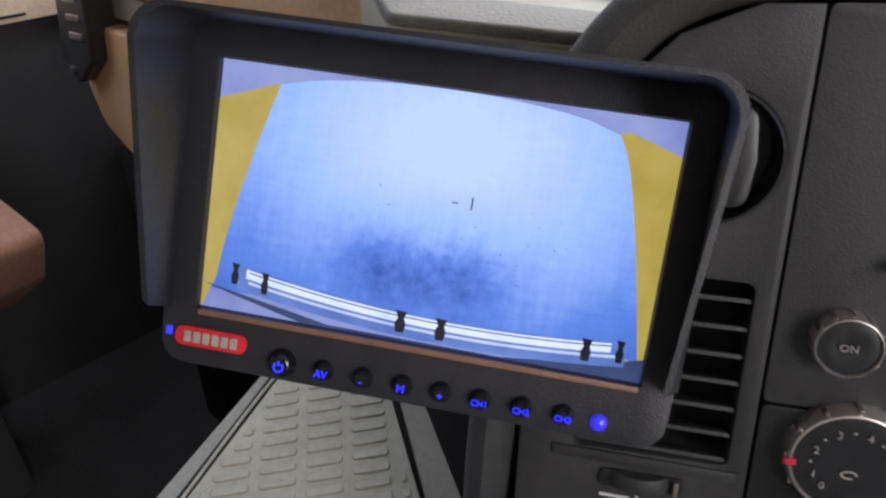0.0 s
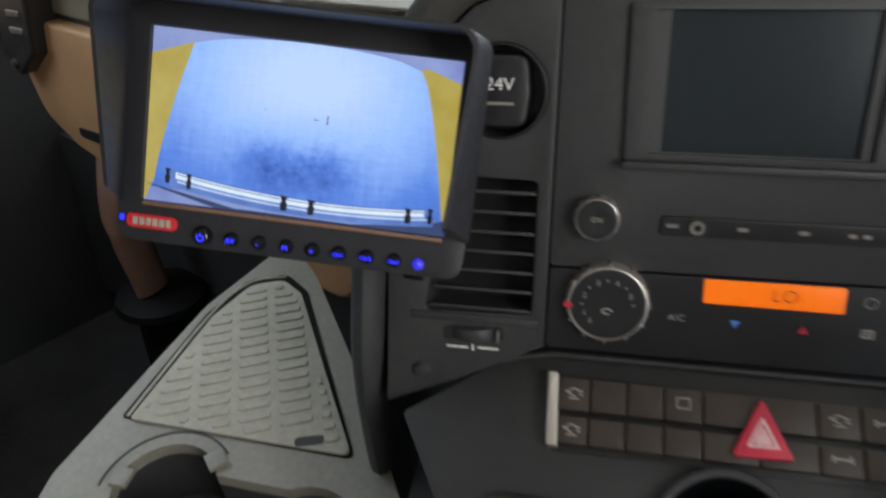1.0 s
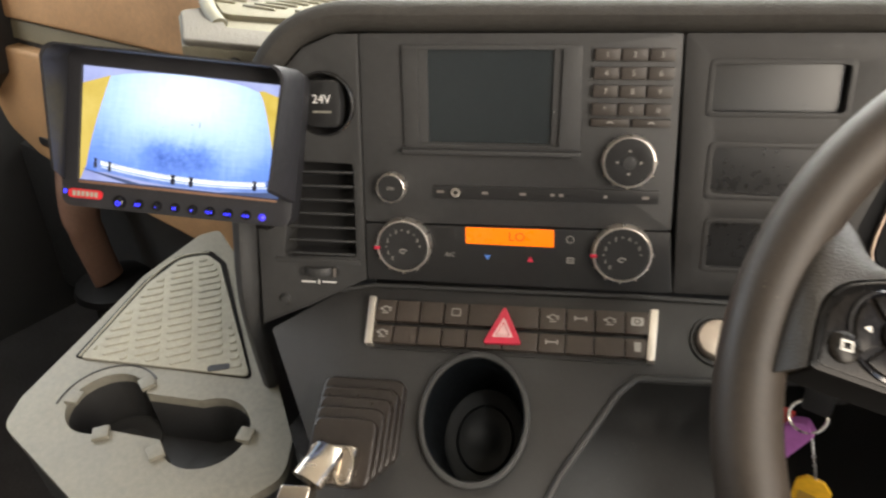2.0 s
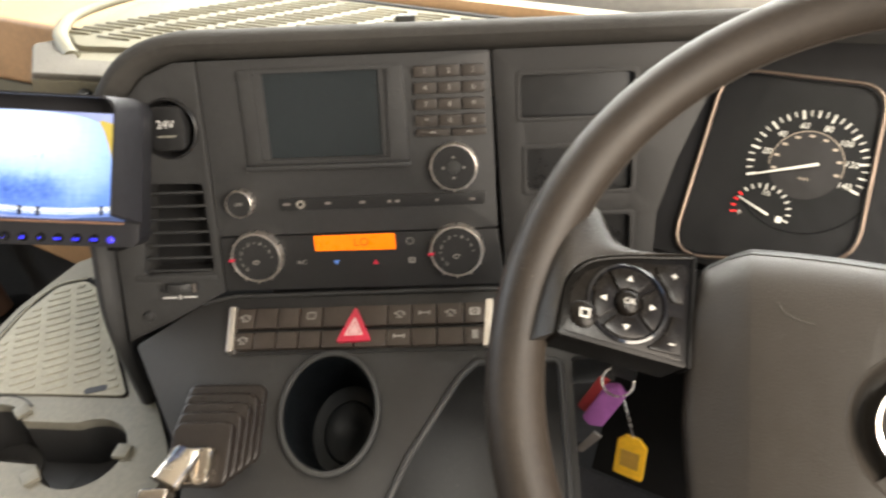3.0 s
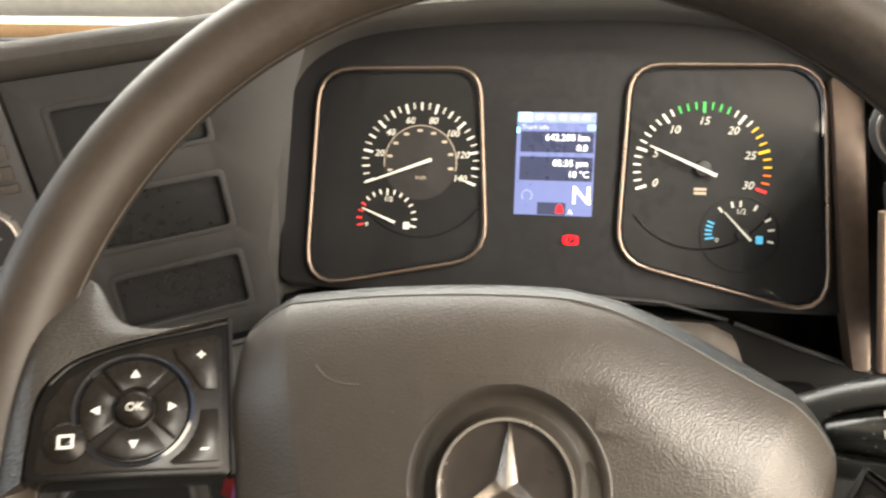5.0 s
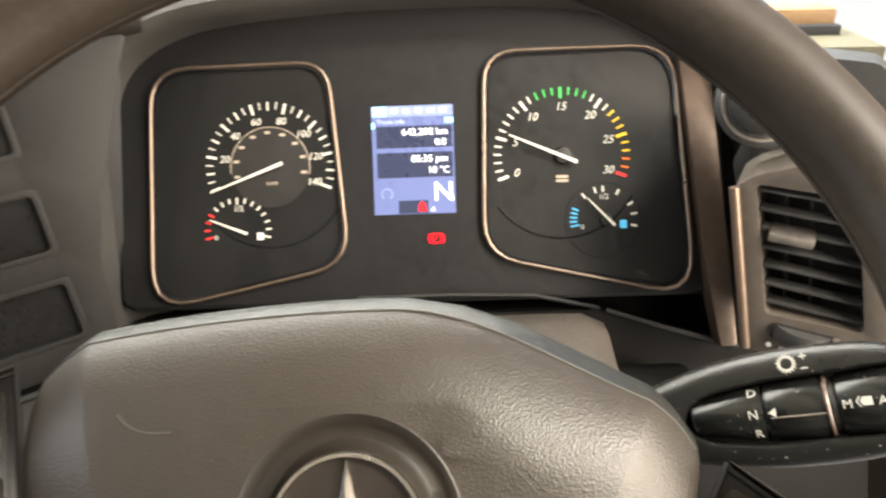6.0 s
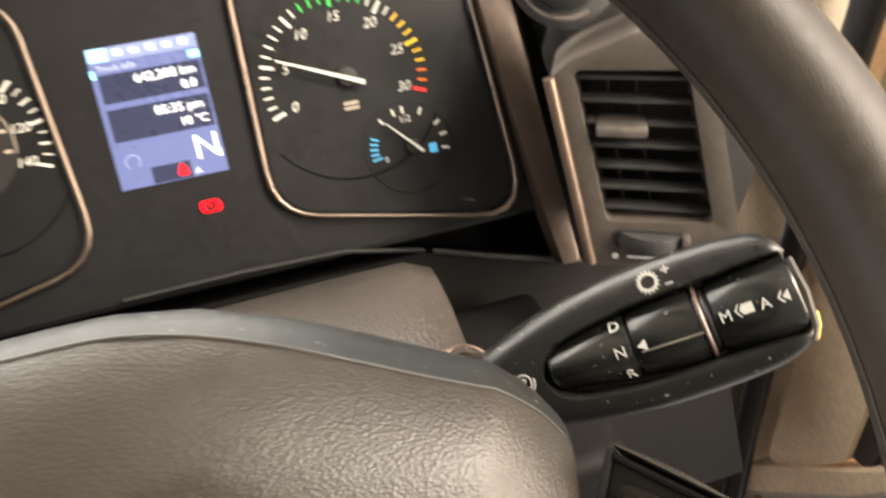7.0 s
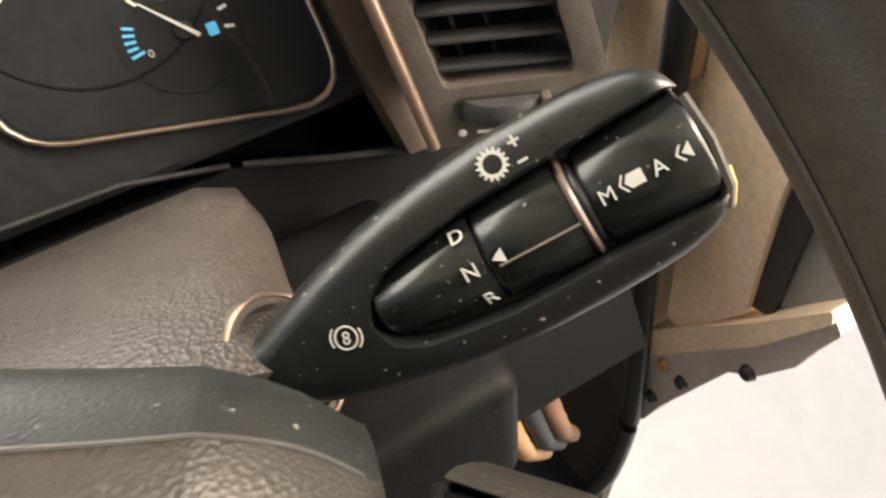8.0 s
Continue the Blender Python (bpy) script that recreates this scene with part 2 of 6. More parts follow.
RIGHT = Matrix(((0.99987, -0.00449, -0.01576, 0.01326), (0.00402, 0.99955, -0.02965, 0.02170), (0.01589, 0.02958, 0.99944, 0.00138), (0.00000, 0.00000, 0.00000, 1.00000)))
VENT = RIGHT @ face(0.1995, -0.1432, 0.7914, -28, 10)
STALK = Matrix(((0.85556, -0.07387, -0.51240, 0.15766), (-0.29596, 0.74230, -0.60121, -0.24734), (0.42475, 0.66602, 0.61324, 0.83875), (0.00000, 0.00000, 0.00000, 1.00000)))


def mm(*pts):
    return [tuple(v / 1000 for v in p) for p in pts]


def tube(pts, radius, mat, name, parent, closed=True, label="", sides=10, flat=1.0):
    """A round bead along a line of points."""
    return part(name, sweep([(*p, 0) if len(p) == 2 else p for p in pts], circle(0, 0, radius, radius * flat, sides), closed=closed), mat, parent, label)


# ---- the cab shell ----
LINING = material("pale_lining", (0.40, 0.37, 0.32), 0.85, vary=0.1, scale=6)
CURTAIN = material("grey_bunk_cloth", (0.17, 0.155, 0.14), 0.9, vary=0.2, scale=5)
CONCRETE = material("yard_concrete", (0.54, 0.50, 0.45), 0.9, vary=0.05, scale=0.8)
structure("ground", box(-80, 80, -80, 80, -1.35, -1.3, 0.0), CONCRETE, "pale concrete yard outside the cab")
structure("floor", box(-1.9, 0.42, -1.4, 0.30, -0.05, 0.0, 0.0), CARPET, "dark carpeted cab floor")
structure("ceiling", box(-1.95, 0.55, -1.45, 0.30, 1.95, 2.0, 0.0), LINING, "pale cab roof lining")
structure("wall_rear", box(-1.95, 0.55, -1.50, -1.45, -0.05, 1.95, 0.0), CURTAIN, "grey cloth-covered rear wall of the cab")
structure("wall_left", box(-1.95, -1.90, -1.45, 0.55, -0.05, 1.02, 0.0), DARK, "dark passenger door lining")
structure("wall_front", box(-1.9, 0.42, 0.30, 0.36, -0.05, 0.86, 0.0), DARK, "dark bulkhead behind the dashboard")
structure("wall_right_rear", box(0.50, 0.55, -1.45, -0.95, -0.05, 1.95, 0.0), CURTAIN, "grey pillar behind the open driver's door")

# windscreen
screen_frame = thing("window_1", Matrix(), "wide windscreen of clear glass in a dark frame", "window", kind="structure")
GLASS = bpy.data.materials.new("clear_glass")
GLASS.use_nodes = True
gb = GLASS.node_tree.nodes["Principled BSDF"]
gb.inputs["Transmission Weight"].default_value, gb.inputs["Roughness"].default_value, gb.inputs["IOR"].default_value = 1.0, 0.0, 1.05
pane = part("pane", turned(box(-1.85, 0.45, -0.002, 0.002, 0.0, 1.0, 0.0), pose(0, 0.58, 0.93, 12)), GLASS, screen_frame)
pane.visible_shadow = False
part("header", box(-1.9, 0.5, 0.28, 0.42, 1.86, 1.95, 0.01), LINING, screen_frame)
part("pillar", sweep([(-1.88, 0.60, 0.85), (-1.88, 0.32, 1.95)], circle(0, 0, 0.05, 0.05, 12)), TAN, screen_frame)

# ---- dashboard ----
dash = thing("dashboard", Matrix(), "dark grey moulded truck dashboard with a padded brow", "dashboard")

left_outline = mm((-152.5, 113), (-173, 113), (-200, 102), (-216, 86), (-236, 30), (-250, -47), (-252, -143), (-205, -122), (-152.5, -94))
vent_hole = mm((-213, 9), (-161, 8), (-161, -74), (-227, -76))
part("vent_surround", turned(prism(left_outline, -0.03, 0.0, 0.002, holes=[rounded(vent_hole, 0.004), circle(-0.184, 0.0575, 0.0262)]), PANEL), FASCIA, dash)
right_outline = rounded(mm((99, 113), (300, 113), (284, 82), (255, 16), (240, -30), (236, -92), (108, -92)), 0.003)
# Darker fascia copy: shade behind the wheel is put into its colour.
FASCIASHADE = material("fascia_shaded", (0.024, 0.0235, 0.0232), 0.5, grain=0.2, grain_scale=1300, spec=0.35, dust=0.04)
BLANK = material("blank_panel", (0.0115, 0.0115, 0.0118), 0.3, vary=0.1, wear=0.04)
slots = [rounded(mm((121, 92), (218, 91), (217, 55), (122, 55)), 0.004), rounded(mm((126, 30), (218, 28), (218, -9), (128, -7)), 0.004), rounded(mm((129, -30), (218, -30), (217, -69), (130, -69)), 0.004)]
part("cubby_panel", turned(prism(right_outline, -0.03, 0.0, 0.0015, holes=slots), PANEL), FASCIASHADE, dash)
for k, hole in enumerate(slots):
    lo, hi = min(p[1] for p in hole), max(p[1] for p in hole)
    x0, x1 = min(p[0] for p in hole), max(p[0] for p in hole)
    part("cubby_bezel", turned(prism(rounded([(x0 - 0.003, lo - 0.003), (x1 + 0.003, lo - 0.003), (x1 + 0.003, hi + 0.003), (x0 - 0.003, hi + 0.003)], 0.005), -0.001, 0.0008, 0.0004, holes=[rounded([(x0 + 0.001, lo + 0.001), (x1 - 0.001, lo + 0.001), (x1 - 0.001, hi - 0.001), (x0 + 0.001, hi - 0.001)], 0.004)]), PANEL), FASCIASHADE, dash)
    part("cubby_floor", turned(prism([(x0 - 0.002, lo - 0.002), (x1 + 0.002, lo - 0.002), (x1 + 0.002, hi + 0.002), (x0 - 0.002, hi + 0.002)], -0.012, -0.007), PANEL), BLANK, dash)
part("fascia_back", turned(prism(mm((-152, -100), (-152, 112), (300, 112), (240, -96)), -0.07, -0.061), PANEL), BLACK, dash)

BROW = [(o / -1000, z / 1000) for o, z in ((-3, -6), (0, 4), (4, 11), (10, 13.5), (16, 11), (20, 5), (22, -12), (21, -40), (15, -90), (4, -150), (0, -190))]
brow_line = spline([(-0.252, -0.04, -0.002), (-0.240, 0.035, 0), (-0.219, 0.088, 0), (-0.180, 0.1145, 0), (-0.10, 0.1165, 0), (0.10, 0.1155, 0), (0.31, 0.1150, 0)])
part("brow", turned(sweep(brow_line, BROW), PANEL), material("brow_pad", (0.046, 0.043, 0.039), 0.85, grain=0.5, grain_scale=700, spec=0.18), dash, "dark grey soft padded brow")
edge_line = spline([(-0.268, -0.30, -0.10), (-0.262, -0.20, -0.045), (-0.257, -0.12, -0.010), (-0.2535, -0.06, -0.004), (-0.252, -0.041, -0.002)])
part("dash_edge", turned(sweep(edge_line, BROW), PANEL), DARK, dash)

# lower console
CONSOLE = material("console_plastic", (0.0290, 0.0283, 0.0276), 0.55, grain=0.25, grain_scale=1100, dust=0.06)
cup_hole = circle(-0.018, -0.080, 0.0400, 0.0495, 40)
pocket = rounded(mm((108, -37), (180, -36), (182, -250), (-10, -250), (51, -118), (94, -50)), 0.008)
part("lower_console", turned(prism(rounded(mm((-208, -14), (-152, 24), (-118, 31), (235, 30), (300, 10), (300, -26), (190, -34), (190, -262), (-120, -262), (-146, -120)), 0.004), -0.012, 0.0, 0.003, holes=[cup_hole, pocket]), STRIP), CONSOLE, dash)
part("pocket_floor", turned(prism(rounded(mm((110, -30), (188, -30), (188, -260), (-30, -260), (45, -115)), 0.01), -0.13, -0.124), STRIP), BLACK, dash)
tube([(p[0], p[1], 0.001) for p in pocket], 0.003, FASCIA, "pocket_rim", dash).matrix_world = STRIP
part("console_side", turned(prism(mm((-202, -14), (-148, 20), (295, 20), (295, -22), (188, -30), (188, -258), (-116, -258), (-141, -120)), -0.40, -0.104), STRIP), DARK, dash)
part("console_flank", turned(prism(mm((-203, -15), (-147, 22), (-110, 26), (-110, -250), (-117, -257), (-142, -120)), -0.11, -0.0125), STRIP), DARK, dash)
part("shelf_lip", turned(sweep([(-0.150, 0.026, 0.0), (-0.118, 0.032, 0.001), (0.11, 0.032, 0.001), (0.24, 0.029, 0)], circle(0, 0, 0.0025, 0.0035, 8)), STRIP), FASCIA, dash)

# cluster housing
housing = rounded(mm((-228, -100), (-224, 64), (-190, 100), (-80, 116), (80, 116), (180, 98), (214, 58), (226, -100)), [0.01, 0.03, 0.05, 0.1, 0.1, 0.05, 0.03, 0.01])
left_dial = rounded(mm((-197, 76), (-66, 77), (-55, -72), (-204, -103)), [0.030, 0.024, 0.032, 0.026])
right_dial = rounded(mm((49, 80), (186, 80), (199, -104), (45, -69)), [0.024, 0.032, 0.026, 0.032])
part("cluster_plate", turned(prism(housing, -0.016, -0.004, 0.0, holes=[left_dial, right_dial]), CLUSTER), CLUSTERBLACK, dash)
part("cluster_backing", turned(prism(rounded(mm((-230, -104), (-226, 110), (222, 110), (230, -104)), 0.01), -0.05, -0.017), CLUSTER), BLACK, dash)
VISOR = [(o / -1000, z / 1000) for o, z in ((0, -16), (-1, 20), (1, 33), (5, 38), (10, 36), (13, 29), (15, 10), (13, -40), (4, -130), (-4, -130))]
visor_line = spline([(-0.232, -0.13, 0), (-0.230, -0.05, 0), (-0.226, 0.03, 0), (-0.212, 0.075, 0), (-0.165, 0.102, 0), (-0.08, 0.112, 0), (0.0, 0.114, 0), (0.08, 0.112, 0), (0.155, 0.100, 0), (0.205, 0.070, 0.0), (0.232, 0.02, -0.01), (0.245, -0.05, -0.03)], 6)
part("visor", turned(sweep(visor_line, VISOR), CLUSTER), material("visor_pad", (0.060, 0.058, 0.055), 0.65, grain=0.4, grain_scale=800), dash, "dark padded visor over the instruments")
part("side_trim", turned(prism(rounded(mm((187, 72), (210, 56), (222, -88), (226, -140), (214, -140), (205, -86)), 0.003), -0.01, 0.008, 0.003), CLUSTER), material("side_trim_bronze", (0.135, 0.100, 0.080), 0.40, metal=0.6, vary=0.12), dash, "satin bronze trim strip")
# Knee panel and the sheet behind it carry the under-vent shade as near-black colour.
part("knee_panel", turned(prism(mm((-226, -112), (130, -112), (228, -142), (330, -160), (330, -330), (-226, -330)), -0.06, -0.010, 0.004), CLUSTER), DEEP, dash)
part("knee_shade_backing", turned(prism(mm((-226, -80), (345, -80), (345, -250), (-226, -250)), -0.10, -0.09), CLUSTER), DEEP, dash)
part("knee_edge", turned(sweep([(0.135, -0.113, -0.008), (0.18, -0.128, -0.008), (0.232, -0.143, -0.006)], circle(0, 0, 0.002, 0.002, 8)), CLUSTER), FASCIA, dash)
part("cluster_shelf", turned(sweep([(-0.05, -0.098, -0.002), (0.02, -0.097, 0.004), (0.08, -0.099, 0.004), (0.128, -0.110, 0.0)], circle(0, 0, 0.0016, 0.003, 8)), CLUSTER), FASCIA, dash)
# The cheek's near-black colour holds the shade beside the vent.
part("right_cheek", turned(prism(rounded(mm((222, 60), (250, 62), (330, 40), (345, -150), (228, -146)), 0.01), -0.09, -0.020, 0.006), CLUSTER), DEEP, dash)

# dash top with the louvred cover
top = thing("dash_top", LEFT, "pale dash top with a louvred cover and tan ledge", "dashboard")
part("deck", prism([(-0.91, -0.08), (-0.885, -0.165), (-0.79, -0.235), (-0.705, -0.205), (-0.285, -0.010), (-0.26, 0.14), (0.42, 0.12), (0.42, 0.30), (-1.0, 0.30)], 0.860, 0.893, 0.004), BEIGE, top, "pale dash top")
part("louvred_cover", prism(rounded([(-0.885, -0.115), (-0.83, -0.150), (-0.26, 0.08), (-0.26, 0.165), (-0.86, 0.165), (-0.93, 0.03)], 0.03), 0.893, 0.899, 0.002), BEIGE, top, "pale louvred dash-top cover")
for i in range(12):
    for j in range(22):
        x, y = -0.875 + 0.058 * i + 0.0045 * j, -0.115 + 0.0122 * j + 0.003 * i
        if y < 0.150 and y > -0.150 + 0.40 * (x + 0.83) + 0.02 and x < -0.28:
            part("louvre", turned(box(-0.022, 0.022, -0.0022, 0.0022, 0.898, 0.9015, 0.0012, 1), pose(x, y, 0, 0, 0, 6)), BEIGE, top)
part("deck_pad", prism(rounded([(-0.883, -0.163), (-0.79, -0.233), (-0.705, -0.203), (-0.285, -0.008), (-0.285, 0.035), (-0.70, -0.155), (-0.79, -0.180), (-0.862, -0.132)], 0.012), 0.893, 0.8985, 0.003, segments=3), material("deck_pad", (0.115, 0.104, 0.086), 0.75, grain=0.8, grain_scale=420, spec=0.25), top, "grey-brown grained pad along the dash edge")
part("cover_rim", sweep(spline([(-0.81, -0.172, 0.896), (-0.85, -0.150, 0.900), (-0.890, -0.120, 0.902), (-0.935, -0.06, 0.903), (-0.955, 0.05, 0.903), (-0.93, 0.16, 0.903)]), circle(0, 0, 0.008, 0.006, 12)), BEIGE, top)
part("tan_ledge", turned(box(-0.95, 0.40, 0.172, 0.198, 0.893, 0.915, 0.006), pose(0, 0, 0, 0, 0, 0)), TAN, top, "tan ledge along the windscreen")
part("dark_seal", box(-0.95, 0.40, 0.160, 0.170, 0.890, 0.902, 0.003), DARK, top)
part("cover_clip", turned(box(-0.012, 0.012, -0.004, 0.004, 0, 0.010, 0.002), pose(-0.566, 0.094, 0.899, 0, 0, 35)), BLACK, top)
wiper = thing("wiper", pose(-0.30, 0.66, 0.885, 0, 0, 6), "black wiper arm lying below the windscreen", "wiper")
part("arm", sweep([(-0.35, 0, 0.0), (0, 0.01, 0.012), (0.3, 0.0, 0.004)], circle(0, 0, 0.012, 0.006, 8)), BLACK, wiper)
part("blade", sweep([(-0.36, -0.01, -0.012), (0.34, -0.01, -0.010)], circle(0, 0, 0.005, 0.008, 8)), BLACK, wiper)
cowl_out = thing("scuttle_panel", Matrix(), "pale painted scuttle panel outside the windscreen", "body panel")
part("panel", box(-1.9, 0.5, 0.60, 0.95, 0.80, 0.86, 0.02), LINING, cowl_out)

# passenger side
pas = thing("passenger_dash", LEFT, "tan moulded passenger dashboard with a glove box lid", "dashboard")


def xz_plate(pts, y0, y1, bevel):
    """A plate whose outline lies in x and z; y1 is the face towards the seats."""
    return turned(prism(pts, 0.0, y0 - y1, bevel, segments=4), Matrix.Translation((0, y0, 0)) @ pose(0, 0, 0, 90))


part("lid", xz_plate(rounded([(-1.72, 0.752), (-0.98, 0.775), (-0.96, 0.865), (-1.70, 0.865)], 0.012), 0.20, -0.02, 0.012), TAN, pas)
part("trim_strip", xz_plate(rounded([(-1.70, 0.714), (-0.98, 0.735), (-0.97, 0.772), (-1.70, 0.749)], 0.004), 0.20, -0.012, 0.004), BEIGE, pas, "grey-beige trim strip")
part("seam", xz_plate(rounded([(-1.66, 0.690), (-0.98, 0.700), (-0.98, 0.760), (-1.66, 0.745)], 0.004), 0.20, -0.004, 0.002), DARK, pas)
part("glove_box", xz_plate(rounded([(-1.715, 0.60), (-1.66, 0.704), (-0.98, 0.722), (-0.94, 0.44), (-1.50, 0.476), (-1.60, 0.490), (-1.69, 0.530)], [0.03, 0.01, 0.01, 0.05, 0.05, 0.08, 0.06]), 0.20, -0.03, 0.032), TAN, pas)
part("handle_recess", xz_plate(rounded([(-1.580, 0.517), (-1.470, 0.521), (-1.470, 0.543), (-1.580, 0.535)], 0.009), 0.0, -0.032, 0.002), BLACK, pas)
part("footwell", box(-1.88, -0.95, 0.05, 0.22, 0.02, 0.42, 0.02), DARK, pas)
sw = thing("door_switch_block", LEFT, "black window switch block with pale slots", "switch")
part("block", xz_plate(rounded([(-1.722, 0.640), (-1.682, 0.606), (-1.613, 0.655), (-1.588, 0.745), (-1.560, 0.90), (-1.66, 0.90), (-1.68, 0.76)], 0.014), 0.02, -0.055, 0.008), BLACK, sw)
for k in range(5):
    z, x = 0.684 + 0.028 * k, -1.662 + 0.005 * k
    part("slot", xz_plate(rounded([(x, z), (x + 0.040, z + 0.004), (x + 0.041, z + 0.013), (x + 0.001, z + 0.010)], 0.002), -0.05, -0.058, 0.001), SATIN, sw)
part("knob", turned(lathe([(0, 0), (0.007, 0), (0.007, 0.005), (0.0, 0.007)], 16), pose(-1.684, -0.055, 0.630, 90)), FASCIA, sw)
post = thing("grab_post", LEFT, "brown curved grab post on a dark foot", "handle")
part("bar", sweep(spline([(-1.545, 0.01, 0.50), (-1.505, -0.03, 0.42), (-1.492, -0.035, 0.34), (-1.470, -0.03, 0.245)]), circle(0, 0, 0.036, 0.020, 14)), material("brown_handle", (0.15, 0.080, 0.052), 0.6, grain=0.2), post)
part("foot", turned(lathe([(0, 0), (0.085, 0), (0.080, 0.012), (0.050, 0.022), (0, 0.024)], 28), pose(-1.465, -0.02, 0.222)), DEEP, post)
part("stem", box(-1.51, -1.43, -0.06, 0.05, 0.0, 0.225, 0.01), DEEP, post)
seat = thing("passenger_bench", LEFT @ pose(0, 0, -0.052), "brown passenger seat edge beside the footwell", "seat")
part("cushion", xz_plate(rounded([(-1.82, 0.618), (-1.335, 0.618), (-1.395, 0.530), (-1.60, 0.385), (-1.82, 0.385)], [0.02, 0.016, 0.06, 0.04, 0.02]), -0.27, -0.80, 0.014), material("brown_seat_cloth", (0.20, 0.10, 0.06), 0.9, vary=0.25, grain=0.6, grain_scale=600), seat)
part("base", box(-1.80, -1.62, -0.76, -0.34, 0.0, 0.39, 0.02), DARK, seat)
door_far = thing("door_2", LEFT, "pale tan passenger door trim with a dark slit", "door", kind="structure")
part("trim", box(-1.885, -1.866, -0.50, 0.12, 0.672, 0.80, 0.006), DOORTAN, door_far)
part("slit", box(-1.868, -1.864, -0.100, -0.040, 0.6815, 0.6860, 0.001), BLACK, door_far)

# ---- monitor ----
mon = thing("rear_view_monitor", MONITOR, "black rear-view camera monitor with sun hood and red badge", "monitor")
MBLACK = material("monitor_black", (0.016, 0.016, 0.019), 0.45, grain=0.2, grain_scale=1500, dust=0.04)
part("body", prism(rounded(mm((-89, -64), (88, -64), (89, 56), (-89, 56)), 0.010), -0.028, -0.001, 0.0), MBLACK, mon)
part("bezel", prism(rounded(mm((-89, -64), (88, -64), (89, 56), (-89, 56)), 0.010), -0.001, 0.003, 0.0015, holes=[mm((-77.3, -43.3), (77.3, -43.3), (77.3, 43.3), (-77.3, 43.3))]), MBLACK, mon)
part("lower_edge", box(-0.076, 0.0765, -0.0455, -0.0434, 0.001, 0.0042, 0.0006), material("warm_lip", (0.20, 0.11, 0.07), 0.4), mon)
def hood_ring(half, top, foot, z, foot_z, bend):
    """One edge of the sun hood: up the left side, over the top, down the right side, with round corners."""
    x0, x1 = half
    f0, f1, low = foot
    left = [(x0 + bend - bend * math.cos(radians(a)), top - bend + bend * math.sin(radians(a)), z) for a in range(0, 91, 15)]
    right = [(x1 - bend + bend * math.sin(radians(a)), top - bend + bend * math.cos(radians(a)), z) for a in range(0, 91, 15)]
    return [(f0, low, foot_z)] + left + right + [(f1, low, foot_z)]


HOOD = hood_ring((-90, 90), 56, (-90, 90, -44), 0, 0, 8)
FRONT = hood_ring((-88, 84), 54, (-79, 79, -34), 40, 36, 11)
bm = bmesh.new()
rows = []
for ring, shift in ((HOOD, 0.0), (FRONT, 0.0), (FRONT, 1.0), (HOOD, 1.0)):
    line = []
    for x, y, z in ring:
        f = 1 - 0.026 * shift
        line.append(bm.verts.new((x * f / 1000, (y - 1.5 * shift) / 1000, z / 1000)))
    rows.append(line)
for a, b in zip(rows, rows[1:] + rows[:1]):
    for i in range(len(a) - 1):
        bm.faces.new((a[i], a[i + 1], b[i + 1], b[i]))
for i in (0, -1):
    bm.faces.new([r[i] for r in rows])
bmesh.ops.recalc_face_normals(bm, faces=bm.faces)
part("sun_hood", bm, MBLACK, mon, angle=50)

# the picture on the screen: flat layers of light
def picture(name, low, high, strength, scale=18.0):
    m = bpy.data.materials.new(name)
    m.use_nodes = True
    n, l = m.node_tree.nodes, m.node_tree.links
    b = n["Principled BSDF"]
    b.inputs["Base Color"].default_value, b.inputs["Roughness"].default_value = (0.02, 0.02, 0.025, 1), 0.25
    co, tex, ramp = n.new("ShaderNodeTexCoord"), n.new("ShaderNodeTexNoise"), n.new("ShaderNodeValToRGB")
    tex.inputs["Scale"].default_value, tex.inputs["Detail"].default_value, tex.inputs["Roughness"].default_value = scale, 8, 0.6
    l.new(co.outputs["Object"], tex.inputs["Vector"])
    ramp.color_ramp.elements[0].position, ramp.color_ramp.elements[1].position = 0.32, 0.68
    ramp.color_ramp.elements[0].color, ramp.color_ramp.elements[1].color = (*low, 1), (*high, 1)
    l.new(tex.outputs["Fac"], ramp.inputs["Fac"])
    l.new(ramp.outputs["Color"], b.inputs["Emission Color"])
    b.inputs["Emission Strength"].default_value = strength
    return m


